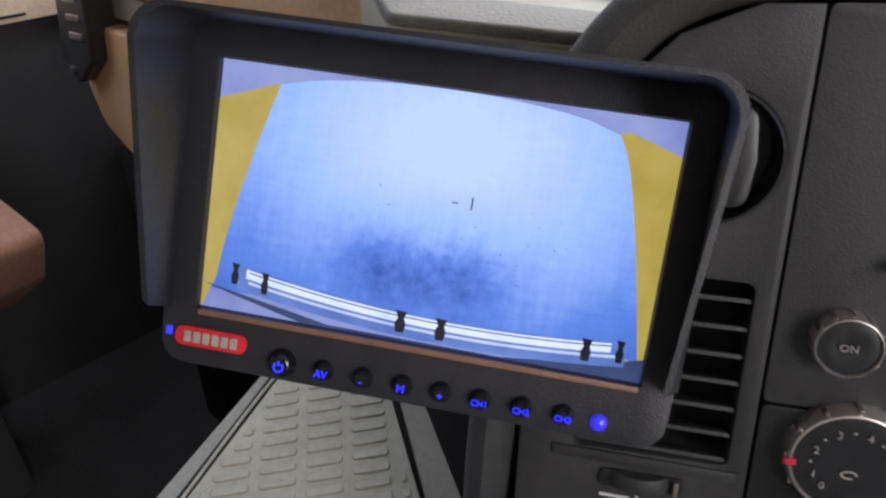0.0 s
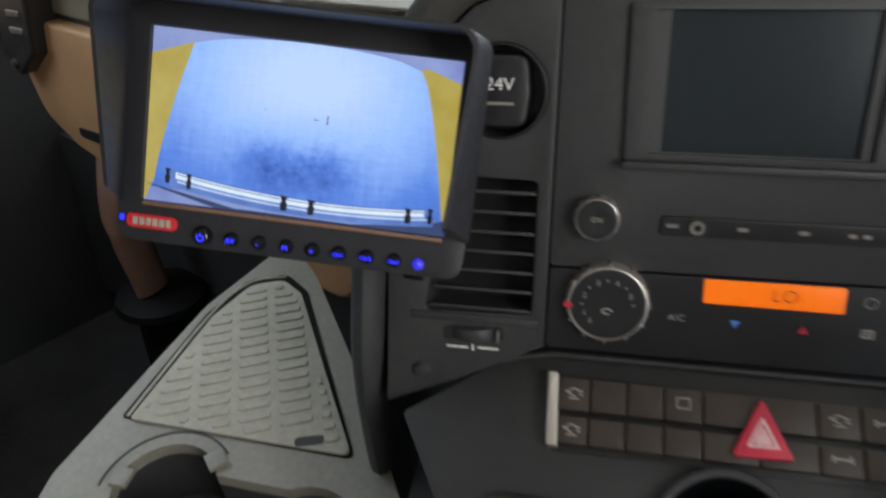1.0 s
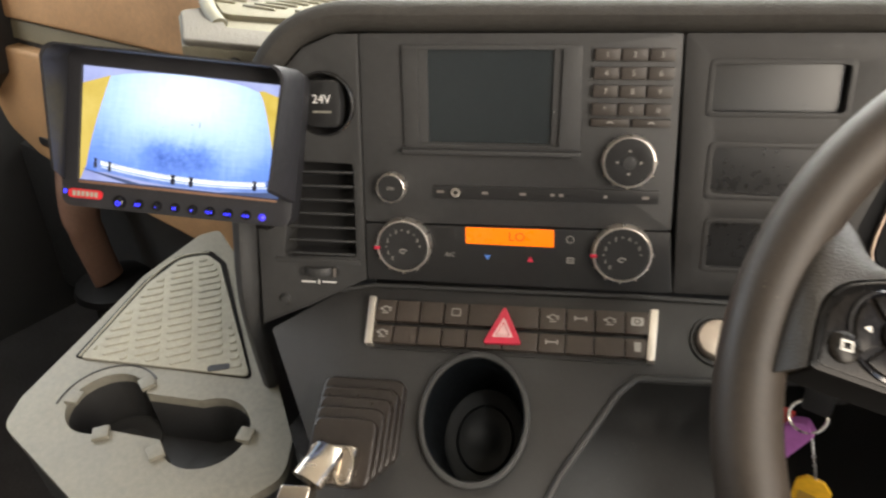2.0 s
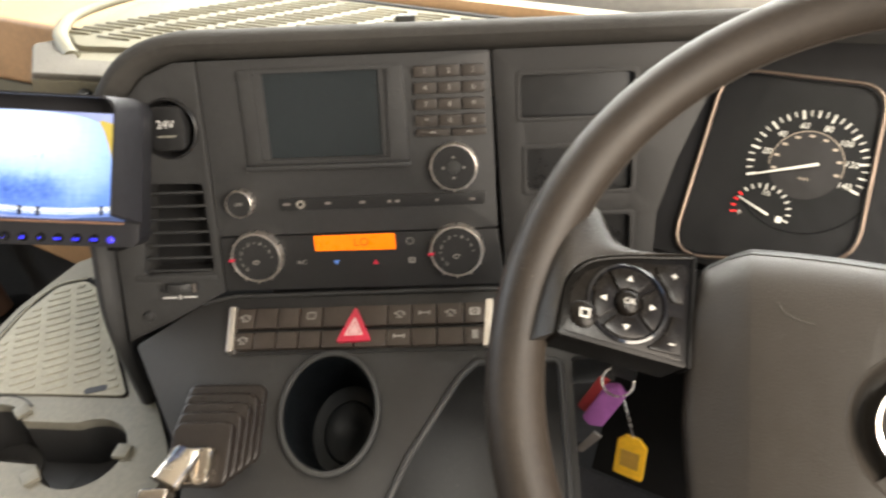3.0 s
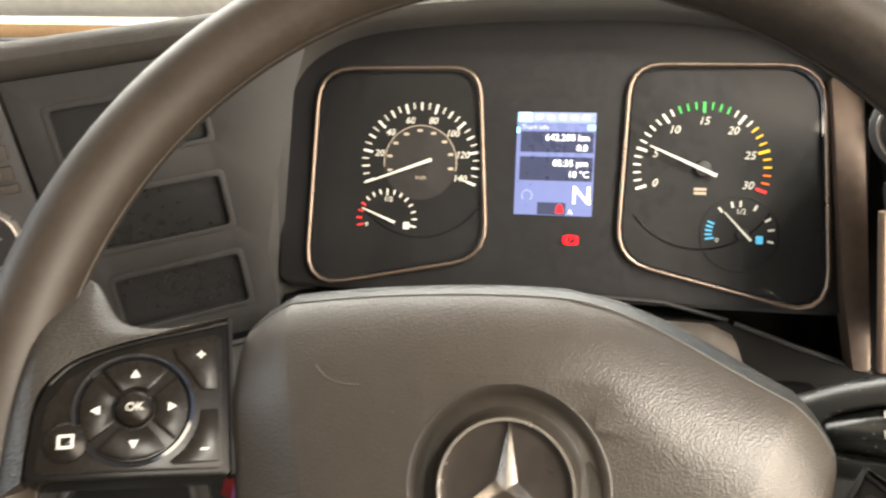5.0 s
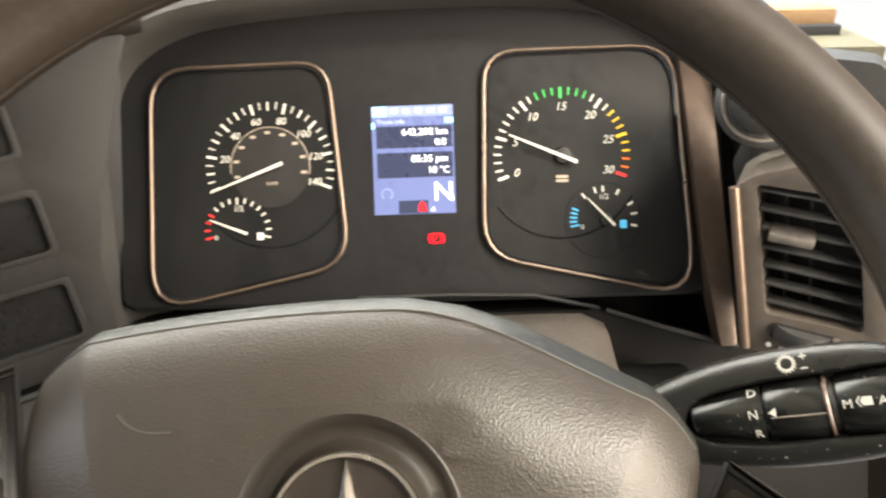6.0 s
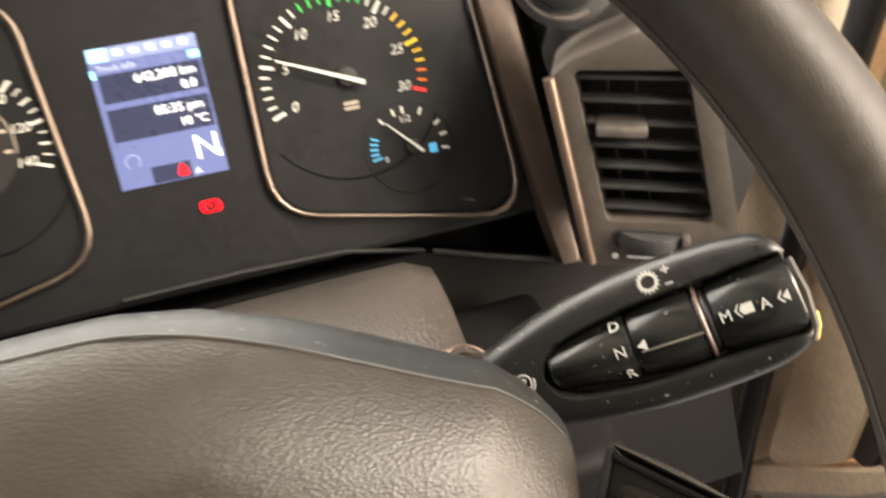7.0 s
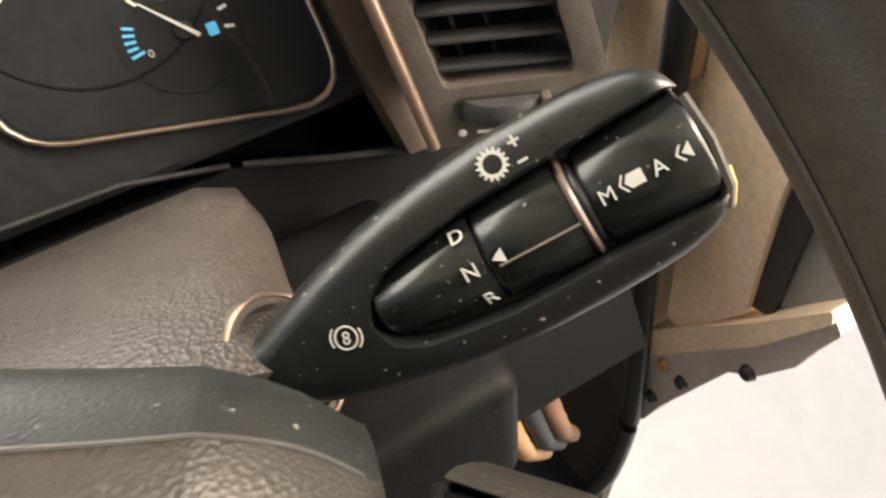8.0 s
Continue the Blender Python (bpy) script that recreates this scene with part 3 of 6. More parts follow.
def plate_picture(name):
    """A wide pale blue panel on the screen: white above, deeper blue at the rims, two dark stains below, streaks and specks."""
    m = bpy.data.materials.new(name)
    m.use_nodes = True
    n, l = m.node_tree.nodes, m.node_tree.links
    b = n["Principled BSDF"]
    b.inputs["Base Color"].default_value, b.inputs["Roughness"].default_value = (0.02, 0.02, 0.025, 1), 0.25
    co = n.new("ShaderNodeTexCoord")

    def blob(x, y, rx, ry):
        shift = n.new("ShaderNodeMapping")
        shift.vector_type = "TEXTURE"
        shift.inputs["Location"].default_value, shift.inputs["Scale"].default_value = (x, y, 0), (rx, ry, 1)
        l.new(co.outputs["Object"], shift.inputs["Vector"])
        g = n.new("ShaderNodeTexGradient")
        g.gradient_type = "SPHERICAL"
        l.new(shift.outputs[0], g.inputs["Vector"])
        return g.outputs["Fac"]

    def noise(sx, sy, detail):
        shift = n.new("ShaderNodeMapping")
        shift.inputs["Scale"].default_value = (sx, sy, 1)
        l.new(co.outputs["Object"], shift.inputs["Vector"])
        t = n.new("ShaderNodeTexNoise")
        t.inputs["Scale"].default_value, t.inputs["Detail"].default_value, t.inputs["Roughness"].default_value = 1.0, detail, 0.65
        l.new(shift.outputs[0], t.inputs["Vector"])
        return t.outputs["Fac"]

    def add(a, k, c):
        q = n.new("ShaderNodeMath")
        q.operation = "MULTIPLY_ADD"
        l.new(a, q.inputs[0])
        q.inputs[1].default_value = k
        if c is None:
            q.inputs[2].default_value = 0.0
        else:
            l.new(c, q.inputs[2])
        return q.outputs[0]

    def times(a, c):
        q = n.new("ShaderNodeMath")
        q.operation = "MULTIPLY"
        l.new(a, q.inputs[0])
        l.new(c, q.inputs[1])
        return q.outputs[0]

    total = add(blob(0.004, 0.026, 0.125, 0.085), 0.88, None)
    total = add(noise(260, 40, 5), 0.16, total)
    total = add(noise(90, 420, 4), 0.14, total)
    total = add(noise(30, 24, 5), 0.16, total)
    rough = noise(160, 160, 6)
    for x, y, rx, ry, k in ((-0.013, -0.021, 0.022, 0.018, -0.58), (0.013, -0.021, 0.021, 0.018, -0.52), (0.0, -0.014, 0.050, 0.026, -0.34)):
        total = add(times(blob(x, y, rx, ry), rough), k, total)
    ramp = n.new("ShaderNodeValToRGB")
    e = ramp.color_ramp.elements
    e[0].position, e[0].color = 0.10, (0.02, 0.07, 0.36, 1)
    e[1].position, e[1].color = 0.98, (0.60, 0.70, 0.95, 1)
    e.new(0.45).color = (0.13, 0.25, 0.72, 1)
    e.new(0.72).color = (0.38, 0.54, 0.95, 1)
    l.new(total, ramp.inputs["Fac"])
    l.new(ramp.outputs["Color"], b.inputs["Emission Color"])
    b.inputs["Emission Strength"].default_value = 1.05
    return m


SCREEN = part("screen", box(-0.077, 0.077, -0.043, 0.043, -0.0005, 0.0002, 0), picture("screen_sky", (0.22, 0.25, 0.55), (0.42, 0.46, 0.75), 0.9), mon)


def layer(name, pts, z, mat):
    bm = bmesh.new()
    bm.faces.new([bm.verts.new((x / 1000, y / 1000, z / 1000)) for x, y in pts])
    return part(name, bm, mat, SCREEN)


YELLOW = picture("screen_yellow", (0.52, 0.36, 0.05), (0.66, 0.50, 0.12), 0.9, 30)
layer("picture_left_band", [(-77, 30), (-56, 37.5), (-63, 14), (-68, -12), (-72, -31), (-76, -42), (-77, -43)], 0.3, YELLOW)
layer("picture_right_band", [(55, 36), (60, 37.5), (77, 32), (77, -37), (70, -40), (66, 0), (58, 22)], 0.3, YELLOW)
main = [(-77 + 5 - 1.5, -36)] + [(-72 + 16 * s ** 1.35, -33 + 70 * s) for s in [k / 12 for k in range(13)]]
main += [(-54 + 108 * k / 14, 37 + 6.0 * math.sin(math.pi * k / 14) ** 0.6) for k in range(1, 14)]
main += [(57 + 18 * (1 - s) ** 0.7, -36 + 72 * s) for s in [1 - k / 12 for k in range(13)]]
layer("picture_panel", main, 0.5, plate_picture("screen_panel"))
DARKBLUE = picture("screen_dark", (0.03, 0.05, 0.14), (0.07, 0.10, 0.22), 0.8, 40)
layer("picture_floor", [(-77, -34), (-66, -37), (-40, -43), (77, -43), (77, -35), (62, -39), (30, -42.5), (-30, -42)], 0.6, DARKBLUE)


def bow(x):
    return -26.5 - 7.0 * (1 - ((x - 16) / 80) ** 2)


def ribbon(name, lo, hi, x0, x1, z, mat):
    xs = [x0 + (x1 - x0) * k / 24 for k in range(25)]
    layer(name, [(x, bow(x) + hi) for x in xs] + [(x, bow(x) + lo) for x in reversed(xs)], z, mat)


ribbon("picture_bar_shadow", -8.4, 0.3, -64, 71, 0.7, picture("screen_bar_blue", (0.10, 0.18, 0.50), (0.2, 0.3, 0.7), 0.9, 60))
ribbon("picture_bar", -3.6, -0.4, -61, 66, 0.8, picture("screen_white", (0.75, 0.82, 0.95), (0.95, 0.97, 1.0), 1.0, 60))
ribbon("picture_bar_low", -5.4, -4.4, -60, 69, 0.8, picture("screen_white_low", (0.55, 0.65, 0.95), (0.85, 0.9, 1.0), 0.9, 60))
ribbon("picture_line", -1.5, -1.1, -60, 66, 0.9, DARKBLUE)
SCREENBLACK = picture("screen_black", (0.004, 0.006, 0.02), (0.01, 0.014, 0.04), 0.6, 60)
for x, w in ((-65, 1.4), (-54, 1.4), (-5, 2.0), (9, 2.0), (58, 1.8), (69, 1.4)):
    y = bow(x)
    layer("picture_clip", [(x - w, y + 0.6), (x + w, y + 0.4), (x + w * 0.6, y - 2), (x + w, y - 4), (x + w * 0.7, y - 7), (x - w * 0.7, y - 7), (x - w, y - 4), (x - w * 0.5, y - 2)], 1.0, SCREENBLACK)
for k in range(30):
    x, y, w = random.uniform(-40, 50), random.uniform(-20, 10), random.uniform(0.25, 0.9)
    layer("picture_scratch", [(x, y), (x + w, y + random.uniform(-0.2, 0.3)), (x + w, y + 0.15 + random.uniform(0, 0.2)), (x + random.uniform(0, 0.3), y + 0.22)], 0.7, DARKBLUE if k % 3 else SCREENBLACK)
layer("picture_mark", [(13, 5), (13.5, 5), (13.6, 9.5), (13.1, 9.5)], 0.75, SCREENBLACK)
layer("picture_mark", [(6.5, 6.6), (8.6, 6.6), (8.6, 7.0), (6.5, 7.0)], 0.75, SCREENBLACK)

BLUE = glow("button_blue", (0.03, 0.03, 1.0), 1.6)
badge = part("badge", prism(rounded(mm((-83.5, -57.3), (-57.3, -57.3), (-57.3, -50.2), (-83.5, -50.2)), 0.0034, 6), 0.003, 0.0042, 0.0005), material("badge_red", (0.60, 0.02, 0.03), 0.35), mon, "red badge with pale bars")
for k in range(6):
    part("badge_bar", box(-0.0800 + 0.0034 * k, -0.0774 + 0.0034 * k, -0.0558, -0.0517, 0.0042, 0.0046, 0.0003, 1), MATGREY, badge)
part("led", box(-0.0872, -0.0850, -0.0545, -0.0515, 0.003, 0.0036, 0.0003), BLUE, mon)
for x, mark in ((-44, "power"), (-29, "AV"), (-15, "-"), (-1, "M"), (12.5, "+"), (26, "CH1"), (40, "CH2"), (54, "CH3")):
    r = 0.0044 if mark == "power" else 0.0032
    key = part("button", turned(lathe([(0, 0.0036), (r * 0.6, 0.0034), (r * 0.9, 0.0024), (r, 0.001), (r * 1.15, 0.0004), (r * 1.2, 0)], 20), pose(x / 1000, -0.0575, 0.003)), GLOSS, mon)
    if mark == "power":
        part("mark", turned(join(sweep([(0.0016 * math.cos(a), 0.0016 * math.sin(a), 0) for a in [radians(130 + 280 * k / 14) for k in range(15)]], circle(0, 0, 0.00035, 0.0002, 6)), box(-0.0003, 0.0003, 0.0006, 0.0022, -0.0002, 0.0002, 0)), pose(x / 1000, -0.0582, 0.0068)), BLUE, key)
    else:
        words(mark, 0.0038 if len(mark) < 3 else 0.0030, x / 1000, -0.0580, 0.0067, BLUE, key, "mark")
eye = part("light_sensor", turned(lathe([(0, 0.002), (0.0020, 0.0016), (0.0028, 0.0008), (0.0030, 0)], 20), pose(0.066, -0.0580, 0.003)), glow("sensor_blue", (0.04, 0.03, 0.55), 0.8), mon)
part("bracket", box(-0.02, 0.02, -0.03, 0.01, -0.06, -0.028, 0.003), BLACK, mon)
part("arm", sweep([(0.0, 0.0, -0.055), (0.0, 0.05, -0.10), (0.0, 0.09, -0.16)], circle(0, 0, 0.008, 0.008, 10)), BLACK, mon)
part("clamp", box(0.058, 0.069, -0.069, -0.060, -0.03, -0.010, 0.002), DEEP, mon)

# ---- centre panel units ----
KNOBRING = material("knob_ring", (0.80, 0.75, 0.69), 0.32, metal=0.9, vary=0.03, wear=0.01)
def ticked_knob(name, m, r, mark, label, unit):
    """A rotary knob with a bright ribbed collar and a dark cap."""
    k = new(name)
    k.parent, k.matrix_basis = unit, m
    k.empty_display_size = 0.01
    tagged(k, label)
    part("base", lathe([(r * 1.16, -0.002), (r * 1.16, 0.001), (r * 1.06, 0.003)], 48), BLACK, k)
    part("collar", lathe([(r * 1.03, 0.000), (r * 1.02, 0.008), (r * 0.995, 0.0116), (r * 0.965, 0.0134), (r * 0.935, 0.0136), (r * 0.915, 0.0128), (r * 0.910, 0.010)], 56), KNOBRING, k, "bright ribbed collar")
    part("cap", lathe([(r * 0.925, 0.009), (r * 0.905, 0.0122), (r * 0.84, 0.0125), (r * 0.5, 0.0122), (0, 0.012)], 48), BLACK, k)
    for i in range(12):
        a = 2 * math.pi * i / 12
        part("grip", turned(box(r * 1.0, r * 1.055, -0.0011, 0.0011, 0.002, 0.0125, 0.0004, 1), pose(0, 0, 0, 0, 0, math.degrees(a))), CHROME if i % 2 else SATIN, k)
    if mark == "dial":
        for i in range(6):
            a = radians(205 - 45 * i if i < 5 else 230)
            words("12345"[i] if i < 5 else "0", r * 0.20, r * 0.60 * math.cos(a), r * 0.60 * math.sin(a), 0.0131, DIMMARK, k, "numeral")
            part("dot", turned(lathe([(0, 0.0004), (r * 0.03, 0)], 8), pose(r * 0.62 * math.cos(a - 0.39), r * 0.62 * math.sin(a - 0.39), 0.0126)), DIMMARK, k)
        part("fan_mark", turned(sweep([(r * 0.12 * math.cos(t), r * 0.07 * math.sin(t), 0) for t in [2 * math.pi * q / 12 for q in range(11)]], circle(0, 0, 0.0005, 0.0003, 6)), pose(0, -r * 0.18, 0.0129)), DIMMARK, k)
    elif mark == "arrows":
        for i in range(4):
            bm = bmesh.new()
            bm.faces.new([bm.verts.new(v) for v in ((-0.0016, 0, 0), (0.0016, 0, 0), (0, 0.0022, 0))])
            part("arrow", turned(bm, pose(0, 0, 0.0130, 0, 0, 90 * i) @ pose(0, r * 0.40, 0)), DIMMARK, k)
        part("centre", lathe([(r * 0.28, 0.0120), (r * 0.26, 0.0134), (0, 0.0138)], 24), FASCIA, k)
    elif mark:
        words(mark, r * 0.34, 0, 0, 0.0133, DIMMARK, k)
    if mark == "dial":
        part("red_mark", turned(box(-r * 1.07, -r * 0.86, -0.0013, 0.0013, 0.0120, 0.0146, 0.0004, 1), pose(0, 0, 0, 0, 0, 4)), RED, k)
    return k


radio = thing("radio", PANEL, "dark truck radio with a blank display and number keys", "radio")
scr = mm((-97, 101), (3, 101), (3, 28), (-96, 28))
part("faceplate", prism(rounded(mm((-151.5, 113), (97, 113), (101, -39), (-151.5, -41)), 0.003), -0.05, 0.0, 0.0012, holes=[scr]), FASCIA, radio)
part("display_frame", prism(rounded(mm((-117, 104.5), (24, 104.5), (26, 22), (-115, 22.5)), 0.003), 0.0, 0.003, 0.0012, holes=[mm((-104, 101), (10, 101), (9, 27), (-103, 27))]), FASCIA, radio)
part("display", box(-0.105, 0.012, 0.025, 0.103, -0.006, -0.003, 0), material("dead_display", (0.016, 0.022, 0.025), 0.22, vary=0.05, coat=0.2, wear=0.01), radio)
part("display_lip", box(-0.116, 0.027, 0.0195, 0.0235, 0.0, 0.010, 0.0012), FASCIA, radio)
KEY = material("key_rubber", (0.046, 0.038, 0.032), 0.42)
for row in range(4):
    y = 97.5 - 13.6 * row
    for col in range(3):
        x = 42.5 + 20.2 * col
        k = part("number_key", box((x - 9.4) / 1000, (x + 9.4) / 1000, (y - 4.6) / 1000, (y + 4.6) / 1000, 0.0, 0.0045, 0.0010), KEY, radio)
        words("123456789*0#"[row * 3 + col], 0.0062, x / 1000, y / 1000, 0.0047, DIMMARK, k, "numeral")
for x in (47.5, 78.5):
    k = part("call_key", box((x - 14.5) / 1000, (x + 14.5) / 1000, 0.0435, 0.0495, 0.0, 0.004, 0.0010), KEY, radio)
    part("mark", turned(sweep([(-0.0022, 0, 0), (-0.001, 0.0012, 0), (0.001, 0.0012, 0), (0.0022, 0, 0)], circle(0, 0, 0.0006, 0.0003, 6)), pose(x / 1000, 0.046, 0.0043)), DIMMARK, k)
part("button_plate", prism(rounded(mm((-92, -7.5), (90, -6.5), (90, -17.5), (-92, -18.5)), 0.002), 0.0, 0.0016, 0.0006), BLACK, radio)
for x, w in ((-86, 3.2), (-49, 2.6), (-18, 2.6), (6, 1.6), (13, 1.8), (48, 1.4), (79, 2.6)):
    part("row_mark", box((x - w) / 1000, (x + w) / 1000, -0.0138, -0.0115, 0.0016, 0.0019, 0.0002, 1), SATIN, radio)
part("jack", turned(lathe([(0.0016, 0.0005), (0.0018, 0.003), (0.0040, 0.003), (0.0044, 0.0015), (0.0044, 0)], 24), pose(-0.073, -0.0125, 0.0015)), CHROME, radio)
ticked_knob("radio_knob", pose(-0.127, -0.010, -0.004), 0.0122, "ON", "small radio knob with a bright collar and dark cap", radio)
ticked_knob("menu_knob", pose(0.064, 0.0165, -0.005), 0.0205, "arrows", "menu knob with four arrows and a bright collar", radio)
climate = thing("climate_unit", PANEL, "black climate control unit with an amber display", "climate control")
part("faceplate", prism(rounded(mm((-151.5, -42.5), (101, -40.5), (107, -93), (-151.5, -93.5)), 0.003), -0.05, 0.0, 0.0012), BLACK, climate)
amber = part("amber_display", prism(rounded(mm((-65, -42.8), (8.5, -42.2), (9, -57), (-64.5, -56.8)), 0.001), 0.0, 0.0012, 0.0003), glow("amber_light", (1.0, 0.18, 0.0), 0.55), climate, "glowing amber display")
words("LO", 0.0108, -0.022, -0.0497, 0.00125, material("amber_ink", (0.35, 0.10, 0.0), 0.5), amber, "reading")
words("A/C", 0.0055, -0.078, -0.0675, 0.0004, DIMMARK, climate)
for x, mat, s in ((-46, material("blue_mark", (0.10, 0.25, 0.75), 0.5), -1), (-10, RED, 1)):
    bm = bmesh.new()
    bm.faces.new([bm.verts.new(v) for v in ((-0.0028, -0.0022 * s, 0), (0.0028, -0.0022 * s, 0), (0, 0.0026 * s, 0))])
    part("temperature_mark", turned(bm, pose(x / 1000, -0.0685, 0.0006)), mat, climate)
tube(circle(0.022, -0.050, 0.0030, 0.0030, 16), 0.0003, DIMMARK, "recirculation_mark", climate)
part("screen_mark", prism(mm((20, -70.5), (26, -70.5), (26, -65.5), (20, -65.5)), 0.0, 0.0004, 0, holes=[mm((21, -69.6), (25, -69.6), (25, -66.4), (21, -66.4))]), DIMMARK, climate)
part("screen_bars", box(0.0215, 0.0245, -0.0684, -0.0676, 0, 0.0004, 0), DIMMARK, climate)
ticked_knob("fan_knob", pose(-0.1175, -0.0600, -0.005), 0.0232, "dial", "large fan knob with numerals and a red pointer", climate)
ticked_knob("air_knob", pose(0.0640, -0.0590, -0.005), 0.0238, "dial", "large air knob with marks and a red pointer", climate)

# 24 volt socket and the slatted vent
sock = thing("power_socket", PANEL @ pose(-0.184, 0.0575, 0), "black 24 volt socket with a hinged cap", "socket")
part("well", lathe([(0.0262, 0.001), (0.0250, 0.002), (0.0240, -0.004), (0.0235, -0.018), (0, -0.018)], 40), BLACK, sock)
cap = part("cap", prism(rounded(mm((-14.5, -19), (14.5, -19), (16.5, 0), (14.5, 20), (-14.5, 20), (-16.5, 0)), 0.007), -0.016, 0.004, 0.003), BLACK, sock)
words("24V", 0.0100, 0.0, 0.004, 0.0041, WHITEMARK, cap)
part("small_print", box(-0.008, 0.008, -0.0070, -0.0052, 0.0038, 0.0043, 0.0001, 1), TRAYGREY, cap)
vent = thing("air_vent", PANEL, "black slatted air vent with a thumb wheel", "air vent", "air vents")
part("duct", prism(mm((-235, 14), (-155, 14), (-155, -82), (-240, -82)), -0.034, -0.030), BLACK, vent)
for k in range(7):
    y = 1.0 - 12.2 * k
    part("slat", turned(box((-213 - 1.9 * k) / 1000, -0.161, -0.001, 0.001, -0.016, -0.002, 0.0006), Matrix.Translation((0, y / 1000, 0)) @ pose(0, 0, 0, -17)), DARK, vent)
part("sill", box(-0.235, -0.157, -0.082, -0.0765, -0.004, 0.0012, 0.0008), FASCIA, vent)
part("thumb_recess", prism(rounded(mm((-214, -94), (-177, -92), (-177, -84), (-213, -85)), 0.003), 0.0, 0.0012, 0.0006), BLACK, vent)
part("thumb_wheel", turned(lathe([(0, -0.004), (0.0155, -0.004), (0.0165, 0), (0.0155, 0.004), (0, 0.004)], 36), pose(-0.196, -0.0885, -0.009, 90)), FASCIA, vent)
part("thumb_mark", box(-0.1815, -0.1795, -0.0925, -0.0845, 0.001, 0.004, 0.0005), SATIN, vent)
part("arrow_left", box(-0.2125, -0.199, -0.0995, -0.0980, 0.0, 0.0006, 0.0001, 1), WHITEMARK, vent)
part("arrow_right", box(-0.193, -0.180, -0.0990, -0.0975, 0.0, 0.0006, 0.0001, 1), WHITEMARK, vent)
part("centre_mark", box(-0.1967, -0.1953, -0.1005, -0.0965, 0.0, 0.0006, 0.0001, 1), WHITEMARK, vent)
part("screw", turned(lathe([(0, 0.004), (0.004, 0.0035), (0.0055, 0.001), (0.006, 0)], 20), pose(-0.2285, -0.117, 0.0)), FASCIA, vent)

# ---- switch strip ----
bank = thing("switch_bank", STRIP, "two rows of dark rocker switches between bright end caps", "switch panel")
part("tray", prism(rounded(mm((-118, 20), (124, 20), (120, -26), (-115, -26)), 0.002), -0.004, 0.0012, 0.0005), BLACK, bank)
for x0, x1 in ((-120, -113.5), (118, 124.5)):
    d = 0 if x0 > 0 else 1
    part("end_cap", prism(rounded(mm((x0, 19), (x1, 19), (x1 + (2.5 if d else -3.5), -25), (x0 + (2.5 if d else -3.5), -25)), 0.0015), 0.0, 0.009, 0.0018), KNOBRING, bank, "bright end cap")
SWITCH = material("switch_brown", (0.052, 0.040, 0.032), 0.40, grain=0.15, grain_scale=1400)
cols = [-113, -94, -73, -52, -31, -1, 29, 51, 74, 98, 117.5]
marks = {(0, 0): "car", (0, 3): "box", (0, 6): "car", (0, 7): "bar", (0, 8): "car", (0, 9): "ring", (1, 0): "car", (1, 6): "bar", (1, 9): "block"}
for row, (y0, y1) in enumerate(((-2.8, 16.5), (-22.5, -6.8))):
    for c in range(10):
        s = part("switch", box((cols[c] + 0.5) / 1000, (cols[c + 1] - 0.5) / 1000, y0 / 1000, y1 / 1000, 0.001, 0.0075, 0.0012), SWITCH, bank)
        x, y, kind = (cols[c] + cols[c + 1]) / 2000, (y0 + y1) / 2000 + 0.001, marks.get((row, c))
        if kind == "bar":
            part("mark", join(box(x - 0.005, x + 0.005, y - 0.0006, y + 0.0006, 0.0074, 0.0079, 0.0001, 1), box(x - 0.0052, x - 0.0038, y - 0.002, y + 0.002, 0.0074, 0.0079, 0.0001, 1), box(x + 0.0038, x + 0.0052, y - 0.002, y + 0.002, 0.0074, 0.0079, 0.0001, 1)), DIMMARK, s)
        elif kind == "box":
            part("mark", turned(prism(rounded(mm((-4, -3.4), (4, -3.4), (4, 3.4), (-4, 3.4)), 0.001), 0.0074, 0.0079, 0, holes=[rounded(mm((-3.2, -2.6), (3.2, -2.6), (3.2, 2.6), (-3.2, 2.6)), 0.0008)]), pose(x, y, 0)), DIMMARK, s)
        elif kind == "ring":
            part("mark", join(turned(prism(rounded(mm((-5, -3.6), (5, -3.6), (5, 3.6), (-5, 3.6)), 0.002), 0.0074, 0.0079, 0, holes=[circle(0, 0, 0.0026, 0.0026, 16)]), pose(x, y, 0)), turned(lathe([(0.0015, 0.0078), (0, 0.0079)], 12), pose(x, y, 0))), DIMMARK, s)
        elif kind == "block":
            part("mark", box(x - 0.0026, x + 0.0026, y - 0.0040, y + 0.0040, 0.0074, 0.0079, 0.0002, 1), DIMMARK, s)
        elif kind == "car":
            part("mark", turned(join(sweep([(0.0028 * math.cos(t), 0.0022 * math.sin(t), 0) for t in [2 * math.pi * q / 14 for q in range(12)]], circle(0, 0, 0.0005, 0.0003, 6)), box(-0.005, -0.0032, -0.0008, 0.0008, -0.0002, 0.0003, 0), box(0.0030, 0.0050, 0.0004, 0.0014, -0.0002, 0.0003, 0), box(0.0030, 0.0050, -0.0018, -0.0008, -0.0002, 0.0003, 0), box(-0.003, 0.003, -0.0042, -0.0034, -0.0002, 0.0003, 0)), pose(x, y, 0.0077)), DIMMARK, s)
hz = part("hazard_switch", prism(rounded(mm((-16.5, -19), (16, -18), (0, 15.5)), 0.0024), 0.002, 0.011, 0.0018), RED, bank, "red triangular hazard switch")
part("triangle", prism(rounded(mm((-9, -13.5), (8.6, -13), (0, 4.5)), 0.001), 0.0108, 0.0114, 0.0002, holes=[rounded(mm((-6.2, -12), (5.9, -11.7), (0, 0.6)), 0.0006)]), PINK, hz)
